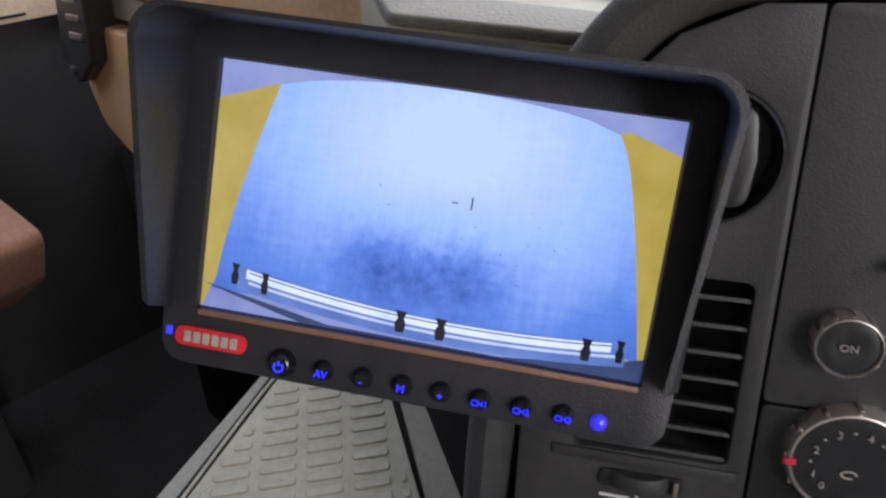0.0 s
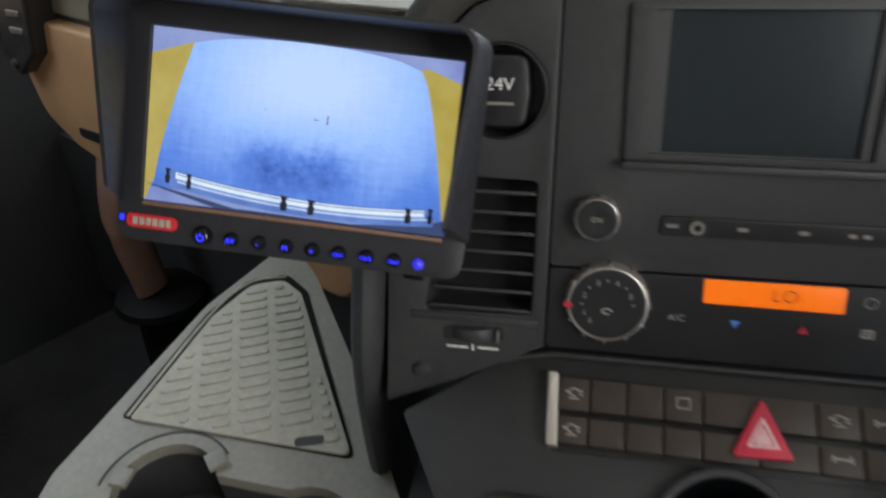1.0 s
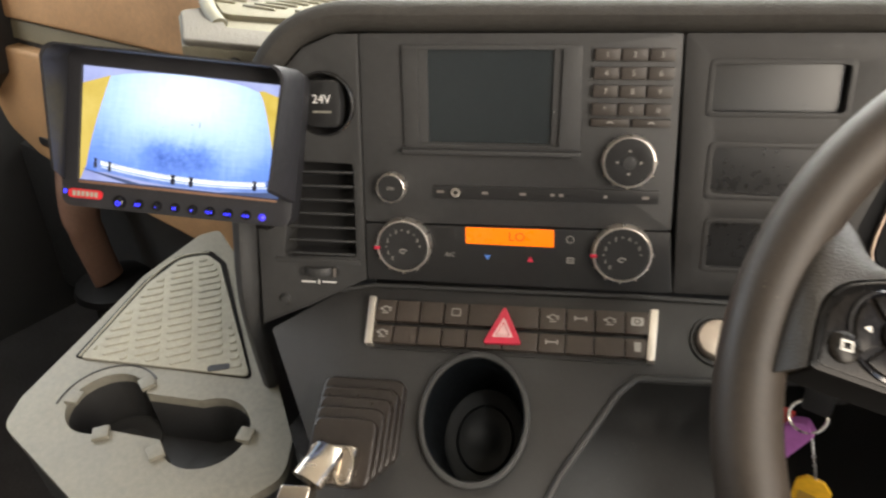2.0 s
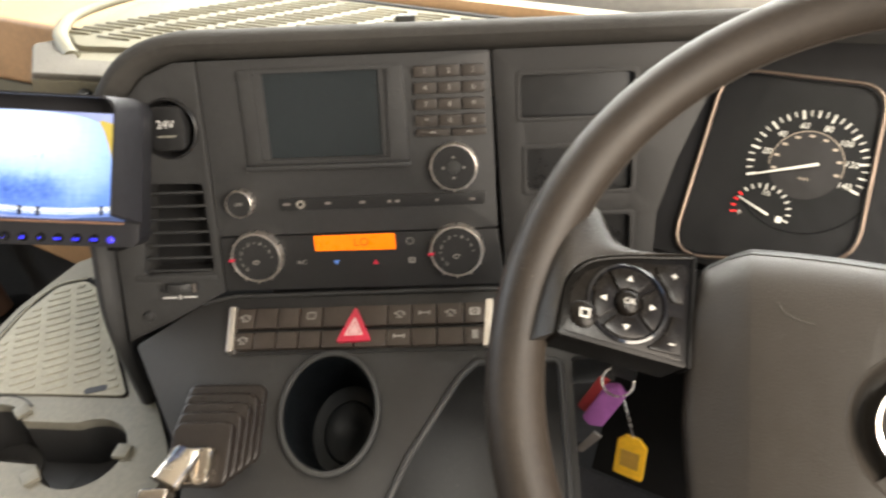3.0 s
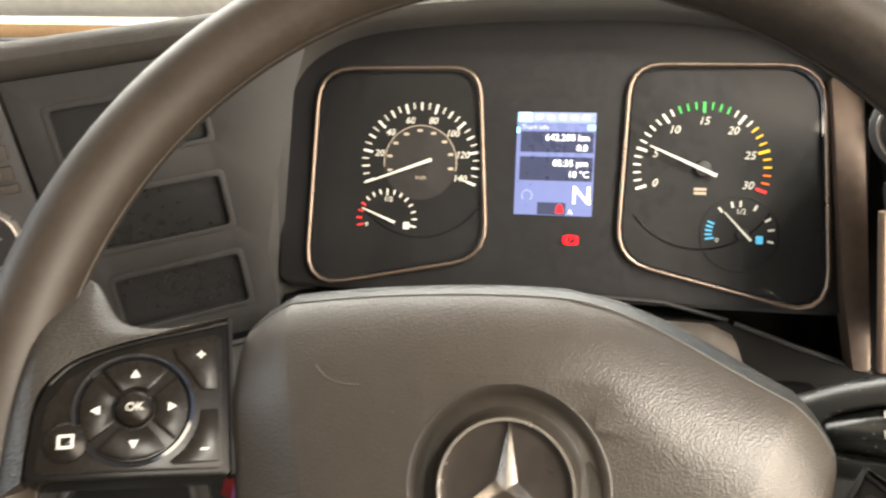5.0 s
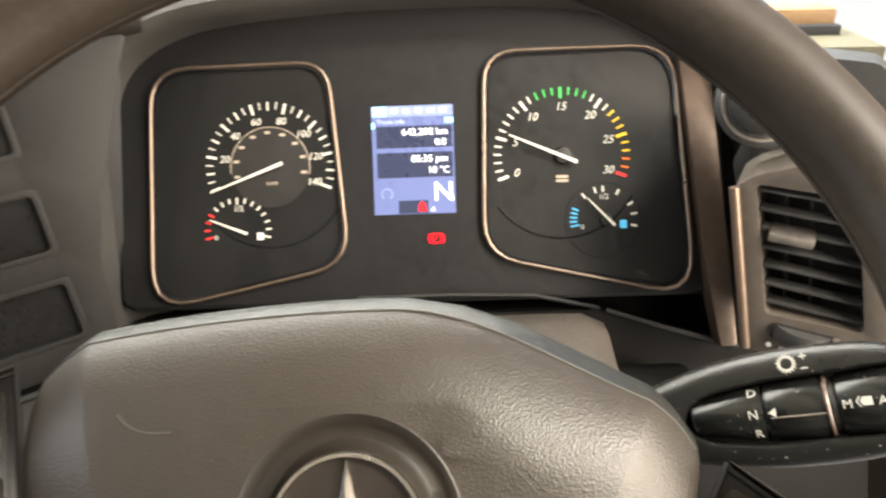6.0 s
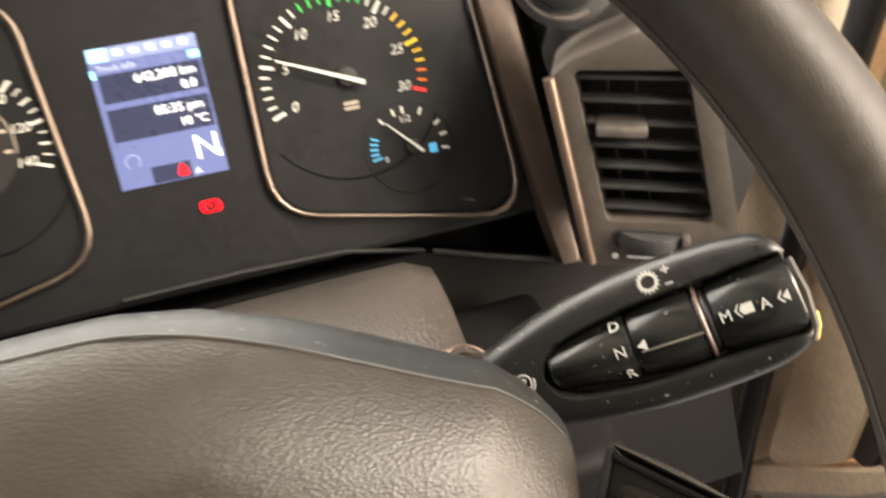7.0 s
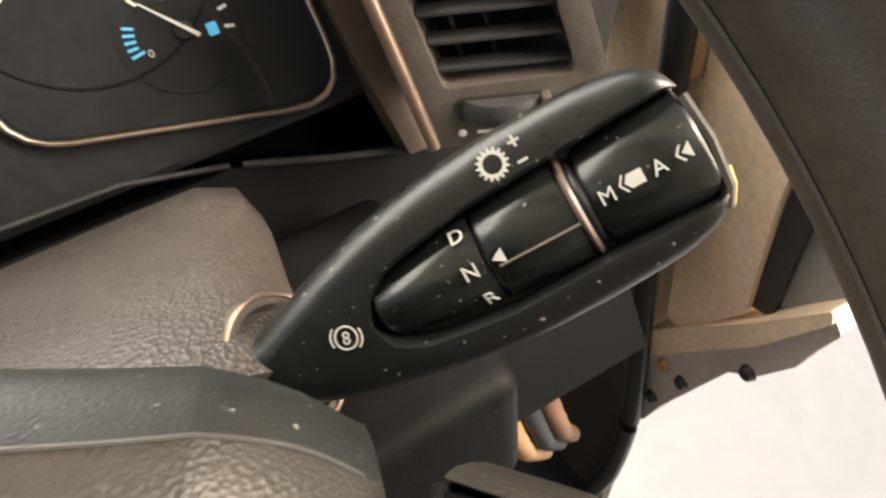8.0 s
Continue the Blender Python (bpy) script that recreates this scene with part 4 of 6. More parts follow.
part("inner_triangle", prism(rounded(mm((-5.4, -11.6), (5.1, -11.3), (0, -1)), 0.0008), 0.0108, 0.0112, 0.0002), PINK, hz)
silver = thing("parking_brake", STRIP @ pose(0.1695, -0.003, 0), "round satin metal knob in a dark recess", "knob")
part("recess", lathe([(0.0215, 0.0005), (0.0205, 0.003), (0.0188, 0.003), (0.0180, -0.001), (0, -0.001)], 40), BLACK, silver)
part("button", lathe([(0.0160, 0.0), (0.0160, 0.008), (0.0148, 0.0100), (0.0105, 0.0112), (0, 0.0118)], 40), material("brake_silver", (0.58, 0.50, 0.43), 0.42, metal=0.85, vary=0.04, wear=0.02), silver)
part("flap", box(0.019, 0.060, -0.019, 0.019, 0.0, 0.0025, 0.001), DARK, silver)

# cup holder, gaiter and lever
cup = thing("cup_holder", STRIP @ pose(-0.018, -0.080, 0), "dark oval cup holder sunk into the console", "cup holder", "cup holders")
# The well's inner shade is put into this near-black; the lip stays fascia.
CUPSHADE = material("cup_shade_black", (0.004, 0.0052, 0.0065), 0.45, vary=0.1, spec=0.2)
bm = lathe([(0.0395, -0.001), (0.0420, 0.003), (0.0410, 0.007), (0.0385, 0.0075), (0.0370, 0.004), (0.0362, -0.02), (0.0345, -0.075), (0.030, -0.078), (0, -0.078)], 48)
part("well", turned(bm, Matrix.Diagonal((1.06, 1.30, 1, 1))), CUPSHADE, cup)
part("lip", turned(sweep([(0.0400 * math.cos(a), 0.0400 * math.sin(a), 0.0068) for a in [2 * math.pi * q / 48 for q in range(48)]], circle(0, 0, 0.0022, 0.0018, 8), closed=True), Matrix.Diagonal((1.06, 1.30, 1, 1))), FASCIA, cup)
part("bottom_disc", turned(lathe([(0.026, -0.0775), (0.024, -0.075), (0.012, -0.075), (0.010, -0.0765), (0, -0.0765)], 32), Matrix.Diagonal((1, 1.2, 1, 1))), CUPSHADE, cup)
lever = thing("gear_lever", STRIP @ pose(-0.112, -0.088, 0), "chrome lever rising from a ribbed dark gaiter", "lever")
GAITER = material("gaiter_rubber", (0.019, 0.0145, 0.012), 0.34, grain=0.15, grain_scale=1200, dust=0.04)
LEVERCHROME = material("lever_chrome", (0.52, 0.46, 0.39), 0.24, metal=1.0, vary=0.04)
for k in range(5):
    x, y, z = 0.0010 * k, -0.0085 * k, 0.0110 * k
    w, h = 0.0355 - 0.0026 * k, 0.034 - 0.0022 * k
    part("gaiter_rib", prism(rounded([(x - w, y - h), (x + w, y - h), (x + w, y + h), (x - w, y + h)], 0.010), z, z + 0.0065, 0.0030, segments=4), GAITER, lever)
    # Crease shade between the ribs is put into the fold's near-black colour.
    part("gaiter_fold", prism(rounded([(x - w * 0.84, y - h * 0.84), (x + w * 0.84, y - h * 0.84), (x + w * 0.84, y + h * 0.84), (x - w * 0.84, y + h * 0.84)], 0.009), z - 0.005, z + 0.001), DEEP, lever)
part("lever_head", prism(rounded(mm((-17, -60), (19, -59), (20, -30), (-16, -31)), 0.006), 0.050, 0.062, 0.004, segments=4), LEVERCHROME, lever)
part("lever_neck", turned(sweep(spline([(-0.001, -0.035, 0.060), (-0.004, -0.047, 0.067), (-0.009, -0.060, 0.072)]), circle(0, 0, 0.0125, 0.0060, 18)), Matrix()), LEVERCHROME, lever)
part("lever_grip", prism(rounded(mm((-30, -88), (-6, -86), (-3, -63), (-26, -64)), 0.004), 0.063, 0.077, 0.004, segments=4), LEVERCHROME, lever)
part("lever_ring", turned(sweep([(0.0065 * math.cos(t), 0.0130 * math.sin(t), 0) for t in [2 * math.pi * q / 24 for q in range(24)]], circle(0, 0, 0.0012, 0.0012, 8), closed=True), pose(0.0125, -0.046, 0.0625)), LEVERCHROME, lever)

# ---- console tray ----
tray = thing("console_tray", TRAY, "grey plastic console tray with two joined cup wells", "tray")
outline = rounded(mm((-112, -135), (-132, -104), (-192, 94), (-200, 190), (-187, 213), (-127, 187), (20, 99), (150, 8), (172, -26), (150, -90), (60, -150)), [0.03, 0.03, 0.08, 0.02, 0.012, 0.06, 0.05, 0.05, 0.03, 0.03, 0.05])
ring = [(-0.048 + 0.040 * math.cos(radians(a)), -0.060 + 0.040 * math.sin(radians(a))) for a in range(50, 331, 10)]
ring += [(0.070 + 0.043 * math.cos(radians(a)), -0.030 + 0.043 * math.sin(radians(a))) for a in range(225, 511, 10)]
part("deck", prism(outline, -0.012, 0.0, 0.005, holes=[ring], segments=3), TRAYGREY, tray)
part("skirt", prism([(x * 0.985 - 0.001, y * 0.985) for x, y in outline], -0.16, -0.012, 0.0, holes=[ring]), DARK, tray)
part("well_floor", prism([(x * 1.02, y * 1.02) for x, y in ring], -0.075, -0.068), DARK, tray)
for x, y, r in ((-0.048, -0.060, 0.0385), (0.070, -0.030, 0.0415)):
    part("well_base", turned(lathe([(r, -0.0675), (r * 0.97, -0.0655), (r * 0.9, -0.066), (r * 0.6, -0.0665), (r * 0.5, -0.0650), (r * 0.4, -0.0665), (0, -0.0665)], 40), pose(x, y, 0)), DARK, tray)
for x, y, a in ((-84, -76, 205), (-31, -18, 70), (-13, -90, 320), (48, -76, 245), (111, -11, 20)):
    part("cup_clip", turned(box(-0.011, 0.004, -0.008, 0.008, -0.002, 0.0035, 0.0015), pose(x / 1000, y / 1000, 0.001, 0, 0, a)), TRAYGREY, tray)
tube([(-0.048 + 0.052 * math.cos(radians(a)), -0.060 + 0.052 * math.sin(radians(a)), 0.0) for a in range(70, 215, 8)], 0.0011, DARK, "moulded_line", tray, closed=False)
mat_pts = mm((-127, -37), (-171, 86), (-176, 139), (-153, 164), (-122, 159), (55, 43))
part("mat_groove", prism(rounded(mm((-136, -39.5), (-181, 86), (-186, 144), (-158, 174), (-120, 166), (58.5, 43)), [0.004, 0.03, 0.02, 0.015, 0.015, 0.006]), -0.001, 0.0012, 0.0004), DEEP, tray)
mat = part("rubber_mat", prism(rounded(mat_pts, [0.004, 0.03, 0.02, 0.015, 0.015, 0.006]), 0.0012, 0.0032, 0.001), MATGREY, tray, "pale ribbed rubber mat")
tube([tuple(p) for p in spline([(-0.1315, -0.036, 0.0016), (-0.1755, 0.086, 0.0016), (-0.1805, 0.141, 0.0016), (-0.1555, 0.1690, 0.0016)], 6)], 0.0014, MATGREY, "mat_rim", tray, closed=False)


def inside(p, poly):
    hit = False
    for (x0, y0), (x1, y1) in zip(poly, poly[1:] + poly[:1]):
        if (y0 > p[1]) != (y1 > p[1]) and p[0] < (x1 - x0) * (p[1] - y0) / (y1 - y0) + x0:
            hit = not hit
    return hit


for col in range(6):
    for row in range(26):
        u, v = -0.250 + 0.0128 * row, -0.108 + 0.034 * col
        half, ends = 0.0125, []
        def xy(q):
            return (0.76 * u + 0.65 * q, -0.65 * u + 0.76 * q)
        good = [q for q in [v - half + half * 2 * k / 12 for k in range(13)] if all(inside((xy(q)[0] + dx, xy(q)[1] + dy), mat_pts) for dx, dy in ((0.006, 0), (-0.006, 0), (0, 0.006), (0, -0.006)))]
        if len(good) < 2 or math.hypot(xy(v)[0] - 0.017, xy(v)[1] - 0.034) < 0.022:
            continue
        q0, q1 = good[0], good[-1]
        cx, cy = xy((q0 + q1) / 2)
        length = (q1 - q0) / 2 + 0.001
        pill = rounded([(-length, -0.0036), (length, -0.0036), (length, 0.0036), (-length, 0.0036)], 0.0036, 4)
        part("mat_rib", turned(prism(pill, 0.0030, 0.0046, 0.0007, segments=1), pose(cx, cy, 0, 0, 0, 49.5)), MATGREY, mat)
part("finger_hole", turned(prism(rounded(mm((-12, -4.5), (12, -4.5), (12, 4.5), (-12, 4.5)), 0.0045), 0.0030, 0.0037, 0), pose(0.017, 0.034, 0, 0, 0, 42)), BLACK, mat)
part("tray_stand", box(-0.15, 0.10, -0.10, 0.08, -0.56, -0.15, 0.03), DARK, tray)

# ---- instrument cluster ----
clu = thing("instrument_cluster", CLUSTER, "instrument cluster with two bezelled dials and a lit display", "instrument cluster")
DIAL = material("dial_face", (0.0105, 0.0108, 0.0115), 0.40, vary=0.10, spec=0.35, coat=0.2)
DIALRING = material("dial_ring", (0.024, 0.023, 0.023), 0.45)
BEZEL = material("bezel_bronze", (0.29, 0.225, 0.18), 0.34, metal=0.9, vary=0.02)
DGREEN, DYELLOW, DORANGE, DRED, DBLUE = glow("dial_green", (0.05, 0.42, 0.08), 0.5), glow("dial_yellow", (0.75, 0.45, 0.03), 0.5), glow("dial_orange", (0.75, 0.15, 0.02), 0.5), glow("dial_red", (0.75, 0.03, 0.03), 0.6), glow("dial_blue", (0.08, 0.38, 0.62), 0.5)
DDIM = glow("dial_dim", (0.45, 0.38, 0.30), 0.08)


def tick(parent, cx, cy, r0, r1, a, w, mat, z):
    part("tick", turned(box(r0, r1, -w / 2, w / 2, z, z + 0.0004, 0), pose(cx, cy, 0, 0, 0, a)), mat, parent)


def needle(parent, x0, y0, x1, y1, w, z):
    d = math.degrees(math.atan2(y1 - y0, x1 - x0))
    length = math.hypot(x1 - x0, y1 - y0)
    return part("needle", turned(prism([(-0.006, -w), (length, -w * 0.35), (length, w * 0.35), (-0.006, w)], z, z + 0.0008, 0.0), pose(x0, y0, 0, 0, 0, d)), DIALWHITE, parent)


def dial(outline, name):
    d = part(name, prism([(x, y) for x, y in outline], -0.0060, -0.0026), DIAL, clu)
    part("wall", prism([(x * 1.0, y * 1.0) for x, y in outline], -0.0030, 0.0, 0.0, holes=[[(cx + (x - cx) * 0.955, cy + (y - cy) * 0.965) for x, y in outline for cx, cy in [(sum(p[0] for p in outline) / len(outline), sum(p[1] for p in outline) / len(outline))]]]), GLOSS, d)
    tube([(x, y, 0.0) for x, y in outline], 0.0016, BEZEL, "bezel", d, label="bronze bezel ring")
    return d


speedo = dial(left_dial, "speedometer")
Z = -0.0022
cx, cy = -0.1115, 0.0018
part("dial_disc", turned(lathe([(0.0, 0.0), (0.030, 0.0)], 48), pose(cx, cy, Z + 0.0001)), DIALRING, speedo)
for i in range(29):
    a = 200.5 - 221 * i / 28
    long = i % 4 == 0
    tick(speedo, cx, cy, 0.0402 if long else (0.0417 if i % 2 == 0 else 0.0427), 0.0480, a, 0.0018 if long else (0.0014 if i % 2 == 0 else 0.0009), DIALWHITE, Z)
for i in range(1, 8):
    a = radians(200.5 - 221 * i / 7)
    words(str(20 * i), 0.0074, cx + 0.0345 * math.cos(a), cy + 0.0345 * math.sin(a), Z + 0.0003, DIALWHITE, speedo, "numeral", slant=0.2)
tube([(cx + 0.0295 * math.cos(radians(a)), cy + 0.0295 * math.sin(radians(a)), Z + 0.0003) for a in range(-12, 193, 5)], 0.00035, DDIM, "inner_arc", speedo, closed=False, sides=6)
for i in range(9):
    a = radians(195 - 205 * i / 8)
    part("small_print", turned(box(-0.0020, 0.0020, -0.0010, 0.0010, Z, Z + 0.0003, 0), pose(cx + 0.0255 * math.cos(a), cy + 0.0255 * math.sin(a), 0)), DDIM, speedo)
words("km/h", 0.0042, cx + 0.001, cy - 0.012, Z + 0.0002, DDIM, speedo)
needle(speedo, -0.1074, 0.0021, -0.1562, -0.0160, 0.0013, Z + 0.003)
fx, fy = -0.1375, -0.0450
for i in range(15):
    a = 192 - 204 * i / 14
    tick(speedo, fx, fy, 0.0210 if i % 7 else 0.0195, 0.0250, a, 0.0012, DRED if i < 4 else DIALWHITE, Z)
words("1/2", 0.0058, fx + 0.001, fy + 0.0165, Z + 0.0003, DIALWHITE, speedo, "numeral")
words("0", 0.0050, fx - 0.0165, fy - 0.0045, Z + 0.0003, DIALWHITE, speedo, "numeral")
part("fuel_mark", prism(rounded(mm((fx * 1000 + 14, fy * 1000 - 7), (fx * 1000 + 19, fy * 1000 - 7), (fx * 1000 + 19, fy * 1000 - 1.5), (fx * 1000 + 14, fy * 1000 - 1.5)), 0.0008), Z, Z + 0.0004), DIALWHITE, speedo)
needle(speedo, -0.1357, -0.0449, -0.1580, -0.0360, 0.0010, Z + 0.002)

tacho = dial(right_dial, "tachometer")
cx, cy = 0.1040, 0.0028
for i in range(31):
    a = 199.5 - 219 * i / 30
    long = i % 5 == 0
    mat = DGREEN if 12 <= i <= 18 else DYELLOW if 22 <= i <= 27 else DORANGE if 28 <= i <= 29 else DRED if i == 30 else DIALWHITE
    tick(tacho, cx, cy, 0.0417 if long else 0.0442, 0.0498, a, 0.0020 if long else 0.0012, mat, Z)
for i in range(7):
    a = radians(199.5 - 219 * i / 6)
    words(str(5 * i), 0.0082, cx + 0.0355 * math.cos(a), cy + 0.0355 * math.sin(a), Z + 0.0003, DIALWHITE, tacho, "numeral", slant=0.25)
for k in range(2):
    part("small_print", box(cx - 0.0045, cx + 0.0045, cy - 0.0165 - 0.003 * k, cy - 0.0145 - 0.003 * k, Z, Z + 0.0003, 0), DDIM, tacho)
part("needle_boss", turned(lathe([(0, 0.004), (0.0055, 0.0035), (0.0065, 0.0)], 24), pose(cx + 0.001, cy, Z)), DIALRING, tacho)
needle(tacho, 0.1090, -0.0002, 0.0656, 0.0187, 0.0014, Z + 0.0045)
tx, ty = 0.1335, -0.0455
part("dial_disc", turned(lathe([(0.0280, 0.0004), (0.0285, 0.0)], 48), pose(tx, ty, Z)), DIALRING, tacho)
for i in range(5):
    tick(tacho, tx, ty, 0.0195 if i else 0.0180, 0.0245, 190 - 8 * i, 0.0013, DBLUE, Z)
for a, mat in ((128, DIALWHITE), (105, DIALWHITE), (90, DIALWHITE), (62, DIALWHITE), (30, DIALWHITE), (10, DIALWHITE), (-12, DIALWHITE)):
    tick(tacho, tx, ty, 0.0205, 0.0250, a, 0.0015, mat, Z)
words("1/2", 0.0058, tx + 0.0005, ty + 0.0170, Z + 0.0003, DIALWHITE, tacho, "numeral")
words("0", 0.0050, tx - 0.0155, ty - 0.005, Z + 0.0003, DIALWHITE, tacho, "numeral")
part("level_mark", prism(rounded(mm((tx * 1000 + 12, ty * 1000 - 6.5), (tx * 1000 + 17, ty * 1000 - 6.5), (tx * 1000 + 17, ty * 1000 - 0.5), (tx * 1000 + 12, ty * 1000 - 0.5)), 0.001), Z, Z + 0.0004), DBLUE, tacho)
part("needle_boss", turned(lathe([(0, 0.003), (0.0040, 0.0025), (0.0048, 0.0)], 20), pose(tx + 0.002, ty, Z)), DIALRING, tacho)
needle(tacho, 0.1370, -0.0455, 0.1215, -0.0292, 0.0010, Z + 0.0035)
for dome, sgn in ((speedo, -1), (tacho, 1)):
    tube([((-0.1115 if sgn < 0 else 0.104) + 0.058 * math.cos(radians(a)), 0.0 + 0.058 * math.sin(radians(a)), Z) for a in range(215, 331, 5)], 0.0007, GLOSS, "moulded_arc", dome, closed=False, sides=6)

LCD = glow("lcd_blue", (0.085, 0.105, 0.23), 0.72)
LBOX = glow("lcd_box", (0.020, 0.024, 0.05), 0.8)
LWHITE = glow("lcd_white", (0.90, 0.93, 1.0), 0.8)
LTEXT = glow("lcd_text", (0.40, 0.45, 0.62), 0.7)
LCYAN = glow("lcd_cyan", (0.25, 0.75, 0.90), 0.9)
lcd = part("display", box(-0.0352, 0.0252, -0.0365, 0.0435, -0.004, -0.0034, 0), LCD, clu, "lit blue driver display")


def lit(name, x0, x1, y0, y1, mat, z=-0.0033, parent=None):
    return part(name, box(x0 / 1000, x1 / 1000, y0 / 1000, y1 / 1000, z - 0.0001, z, 0), mat, parent or lcd)


LICON = glow("lcd_icon", (0.55, 0.66, 0.85), 0.7)
lit("tab_bar", -35, 25, 35.5, 43.3, glow("lcd_tab", (0.17, 0.21, 0.36), 0.6))
lit("tab", -34, -24, 36, 43, LCYAN, -0.0031)
for k in range(5):
    lit("tab_mark", -20.5 + 9 * k, -16 + 9 * k, 38, 41.5 - 0.6 * (k % 2), LICON, -0.0031)
words("Truck info", 0.0050, -0.021, 0.0318, -0.0032, LTEXT, lcd, "heading")
lit("box", -32, 24, 12.5, 28.5, LBOX)
lit("box", -32, 24, -9.5, 9.0, LBOX)
words("642,208 km", 0.0072, 0.004, 0.0238, -0.0031, LWHITE, lcd, "reading")
words("0.0", 0.0070, 0.0155, 0.0160, -0.0031, LWHITE, lcd, "reading")
words("05:35 pm", 0.0072, 0.007, 0.0040, -0.0031, LWHITE, lcd, "reading")
words("18 °C", 0.0068, 0.0135, -0.0045, -0.0031, LWHITE, lcd, "reading")
words("N", 0.0200, 0.0165, -0.0210, -0.0031, LWHITE, lcd, "gear_reading")
words("1", 0.0070, 0.0232, -0.0255, -0.0031, LWHITE, lcd, "gear_reading")
lit("warning_box", -17, 5, -36, -26.5, LBOX)
part("seat_belt_lamp", prism(rounded(mm((-2.5, -34.5), (3.2, -34.5), (2.4, -30), (0.3, -27), (-1.8, -30)), 0.001), -0.0033, -0.0030), glow("lamp_red", (1.0, 0.006, 0.010), 3.0), lcd)
words("A", 0.0050, 0.0085, -0.0335, -0.0031, LWHITE, lcd, "reading")
tube([(-0.0255 + 0.0040 * math.cos(radians(a)), -0.0215 + 0.0040 * math.sin(radians(a)), -0.0032) for a in range(-50, 231, 20)], 0.0004, glow("lcd_faint", (0.22, 0.26, 0.42), 0.6), "cruise_mark", lcd, closed=False, sides=6)
lit("scroll_mark", -35.2, -33, 27, 31.5, LCYAN, -0.0030)
lit("scroll_mark", 19, 25, 30, 34, LCYAN, -0.0030)
PARKRED = glow("park_red", (1.0, 0.004, 0.012), 1.7)
park = part("parking_brake_lamp", turned(prism(rounded(mm((-6, -3.6), (6, -3.6), (6, 3.6), (-6, 3.6)), 0.0030), -0.0038, -0.0030, 0, holes=[circle(0, 0, 0.0032, 0.0030, 20)]), pose(0.0100, -0.0552, 0)), PARKRED, clu, "glowing red parking brake lamp")
words("P", 0.0036, 0.0100, -0.0552, -0.0033, PARKRED, park)

# ---- steering wheel ----
wheel = thing("steering_wheel", HUB, "worn dark leather steering wheel with padded hub and switches", "steering wheel")
RIMTO = HUB.inverted() @ WHEEL
SEG = [2 * math.pi * i / 120 for i in range(120)]
part("rim", turned(sweep([(0.2055 * math.cos(a), 0.2055 * math.sin(a), 0) for a in SEG], circle(0, 0, 0.0162, 0.0168, 24), closed=True), RIMTO), RIM, wheel, "worn leather rim")
part("rim_seam", turned(sweep([(0.1897 * math.cos(a), 0.1897 * math.sin(a), -0.0035) for a in SEG], circle(0, 0, 0.0006, 0.0006, 6), closed=True), RIMTO), RIM, wheel)

DROOP, AXLE = 16.0, 0.028


def droop(bm):
    """The right-hand side of the wheel's middle hangs lower: turned about the axle, fading out towards the top and the foot."""
    for v in bm.verts:
        if v.co.x > 0:
            at = math.degrees(math.atan2(v.co.y - AXLE, v.co.x))
            f = max(0.0, min(1.0, (72 - at) / 50 if at > 0 else (at + 85) / 40))
            f *= max(0.0, min(1.0, (math.hypot(v.co.x, v.co.y) - 0.044) / 0.036))
            v.co = pose(0, AXLE, 0, 0, 0, -DROOP * f * f * (3 - 2 * f)) @ pose(0, -AXLE, 0) @ v.co
    return bm


def table(rows, x):
    """Straight-line reading of a table of pairs."""
    for (x0, y0), (x1, y1) in zip(rows, rows[1:]):
        if x <= x1:
            return y0 + (y1 - y0) * max(0.0, (x - x0) / (x1 - x0))
    return rows[-1][1]


CROWN = [(p[0], p[1] + 0.002) for p in spline(mm((-122, 56, 0), (-98, 65.2, 0), (-67, 72.4, 0), (-35, 77.2, 0), (0, 79.4, 0), (35, 77.6, 0), (66, 73.4, 0), (98, 66.4, 0), (122, 56, 0)), 8)]
HALF = mm((-106, 70), (-85, 87), (-60, 98), (-35, 107), (-6, 113.5), (27, 119), (51, 122), (60, 123))
GAPS = [-1.0, -0.985, -0.96, -0.92, -0.84, -0.76, -0.68, -0.605, -0.595, -0.52, -0.42, -0.32, -0.22, -0.12, -0.04]
GAPS += [-u for u in reversed(GAPS)]
RISE = [0.0, 0.12, 0.24, 0.36, 0.46, 0.55, 0.63, 0.70, 0.75, 0.79, 0.82, 0.85, 0.88, 0.905, 0.93, 0.95, 0.966, 0.98, 0.991, 0.997, 1.0]


def hub_point(u, v):
    """The hub's leather face: a flat middle, two side facets past a soft crease, and a rolled top edge."""
    top = table(CROWN, 0.122 * u)
    y = -0.106 + v * (top + 0.106)
    wide, crease = table(HALF, y), 0.081 + 0.26 * y
    x = (u / 0.6 * crease) if abs(u) <= 0.6 else math.copysign(crease + (abs(u) - 0.6) / 0.4 * (wide - crease), u)
    z = 0.003 * (1 - min(1.0, abs(x) / crease) ** 2) - max(0.0, abs(x) - crease) * 0.30
    s = max(0.0, min(1.0, (y - (top - 0.052)) / 0.052))
    z -= 0.032 * (1 - math.sqrt(max(0.0, 1 - s * s)))
    e = max(0.0, (abs(u) - 0.96) / 0.04)
    return x, y, z - 0.003 * e * e


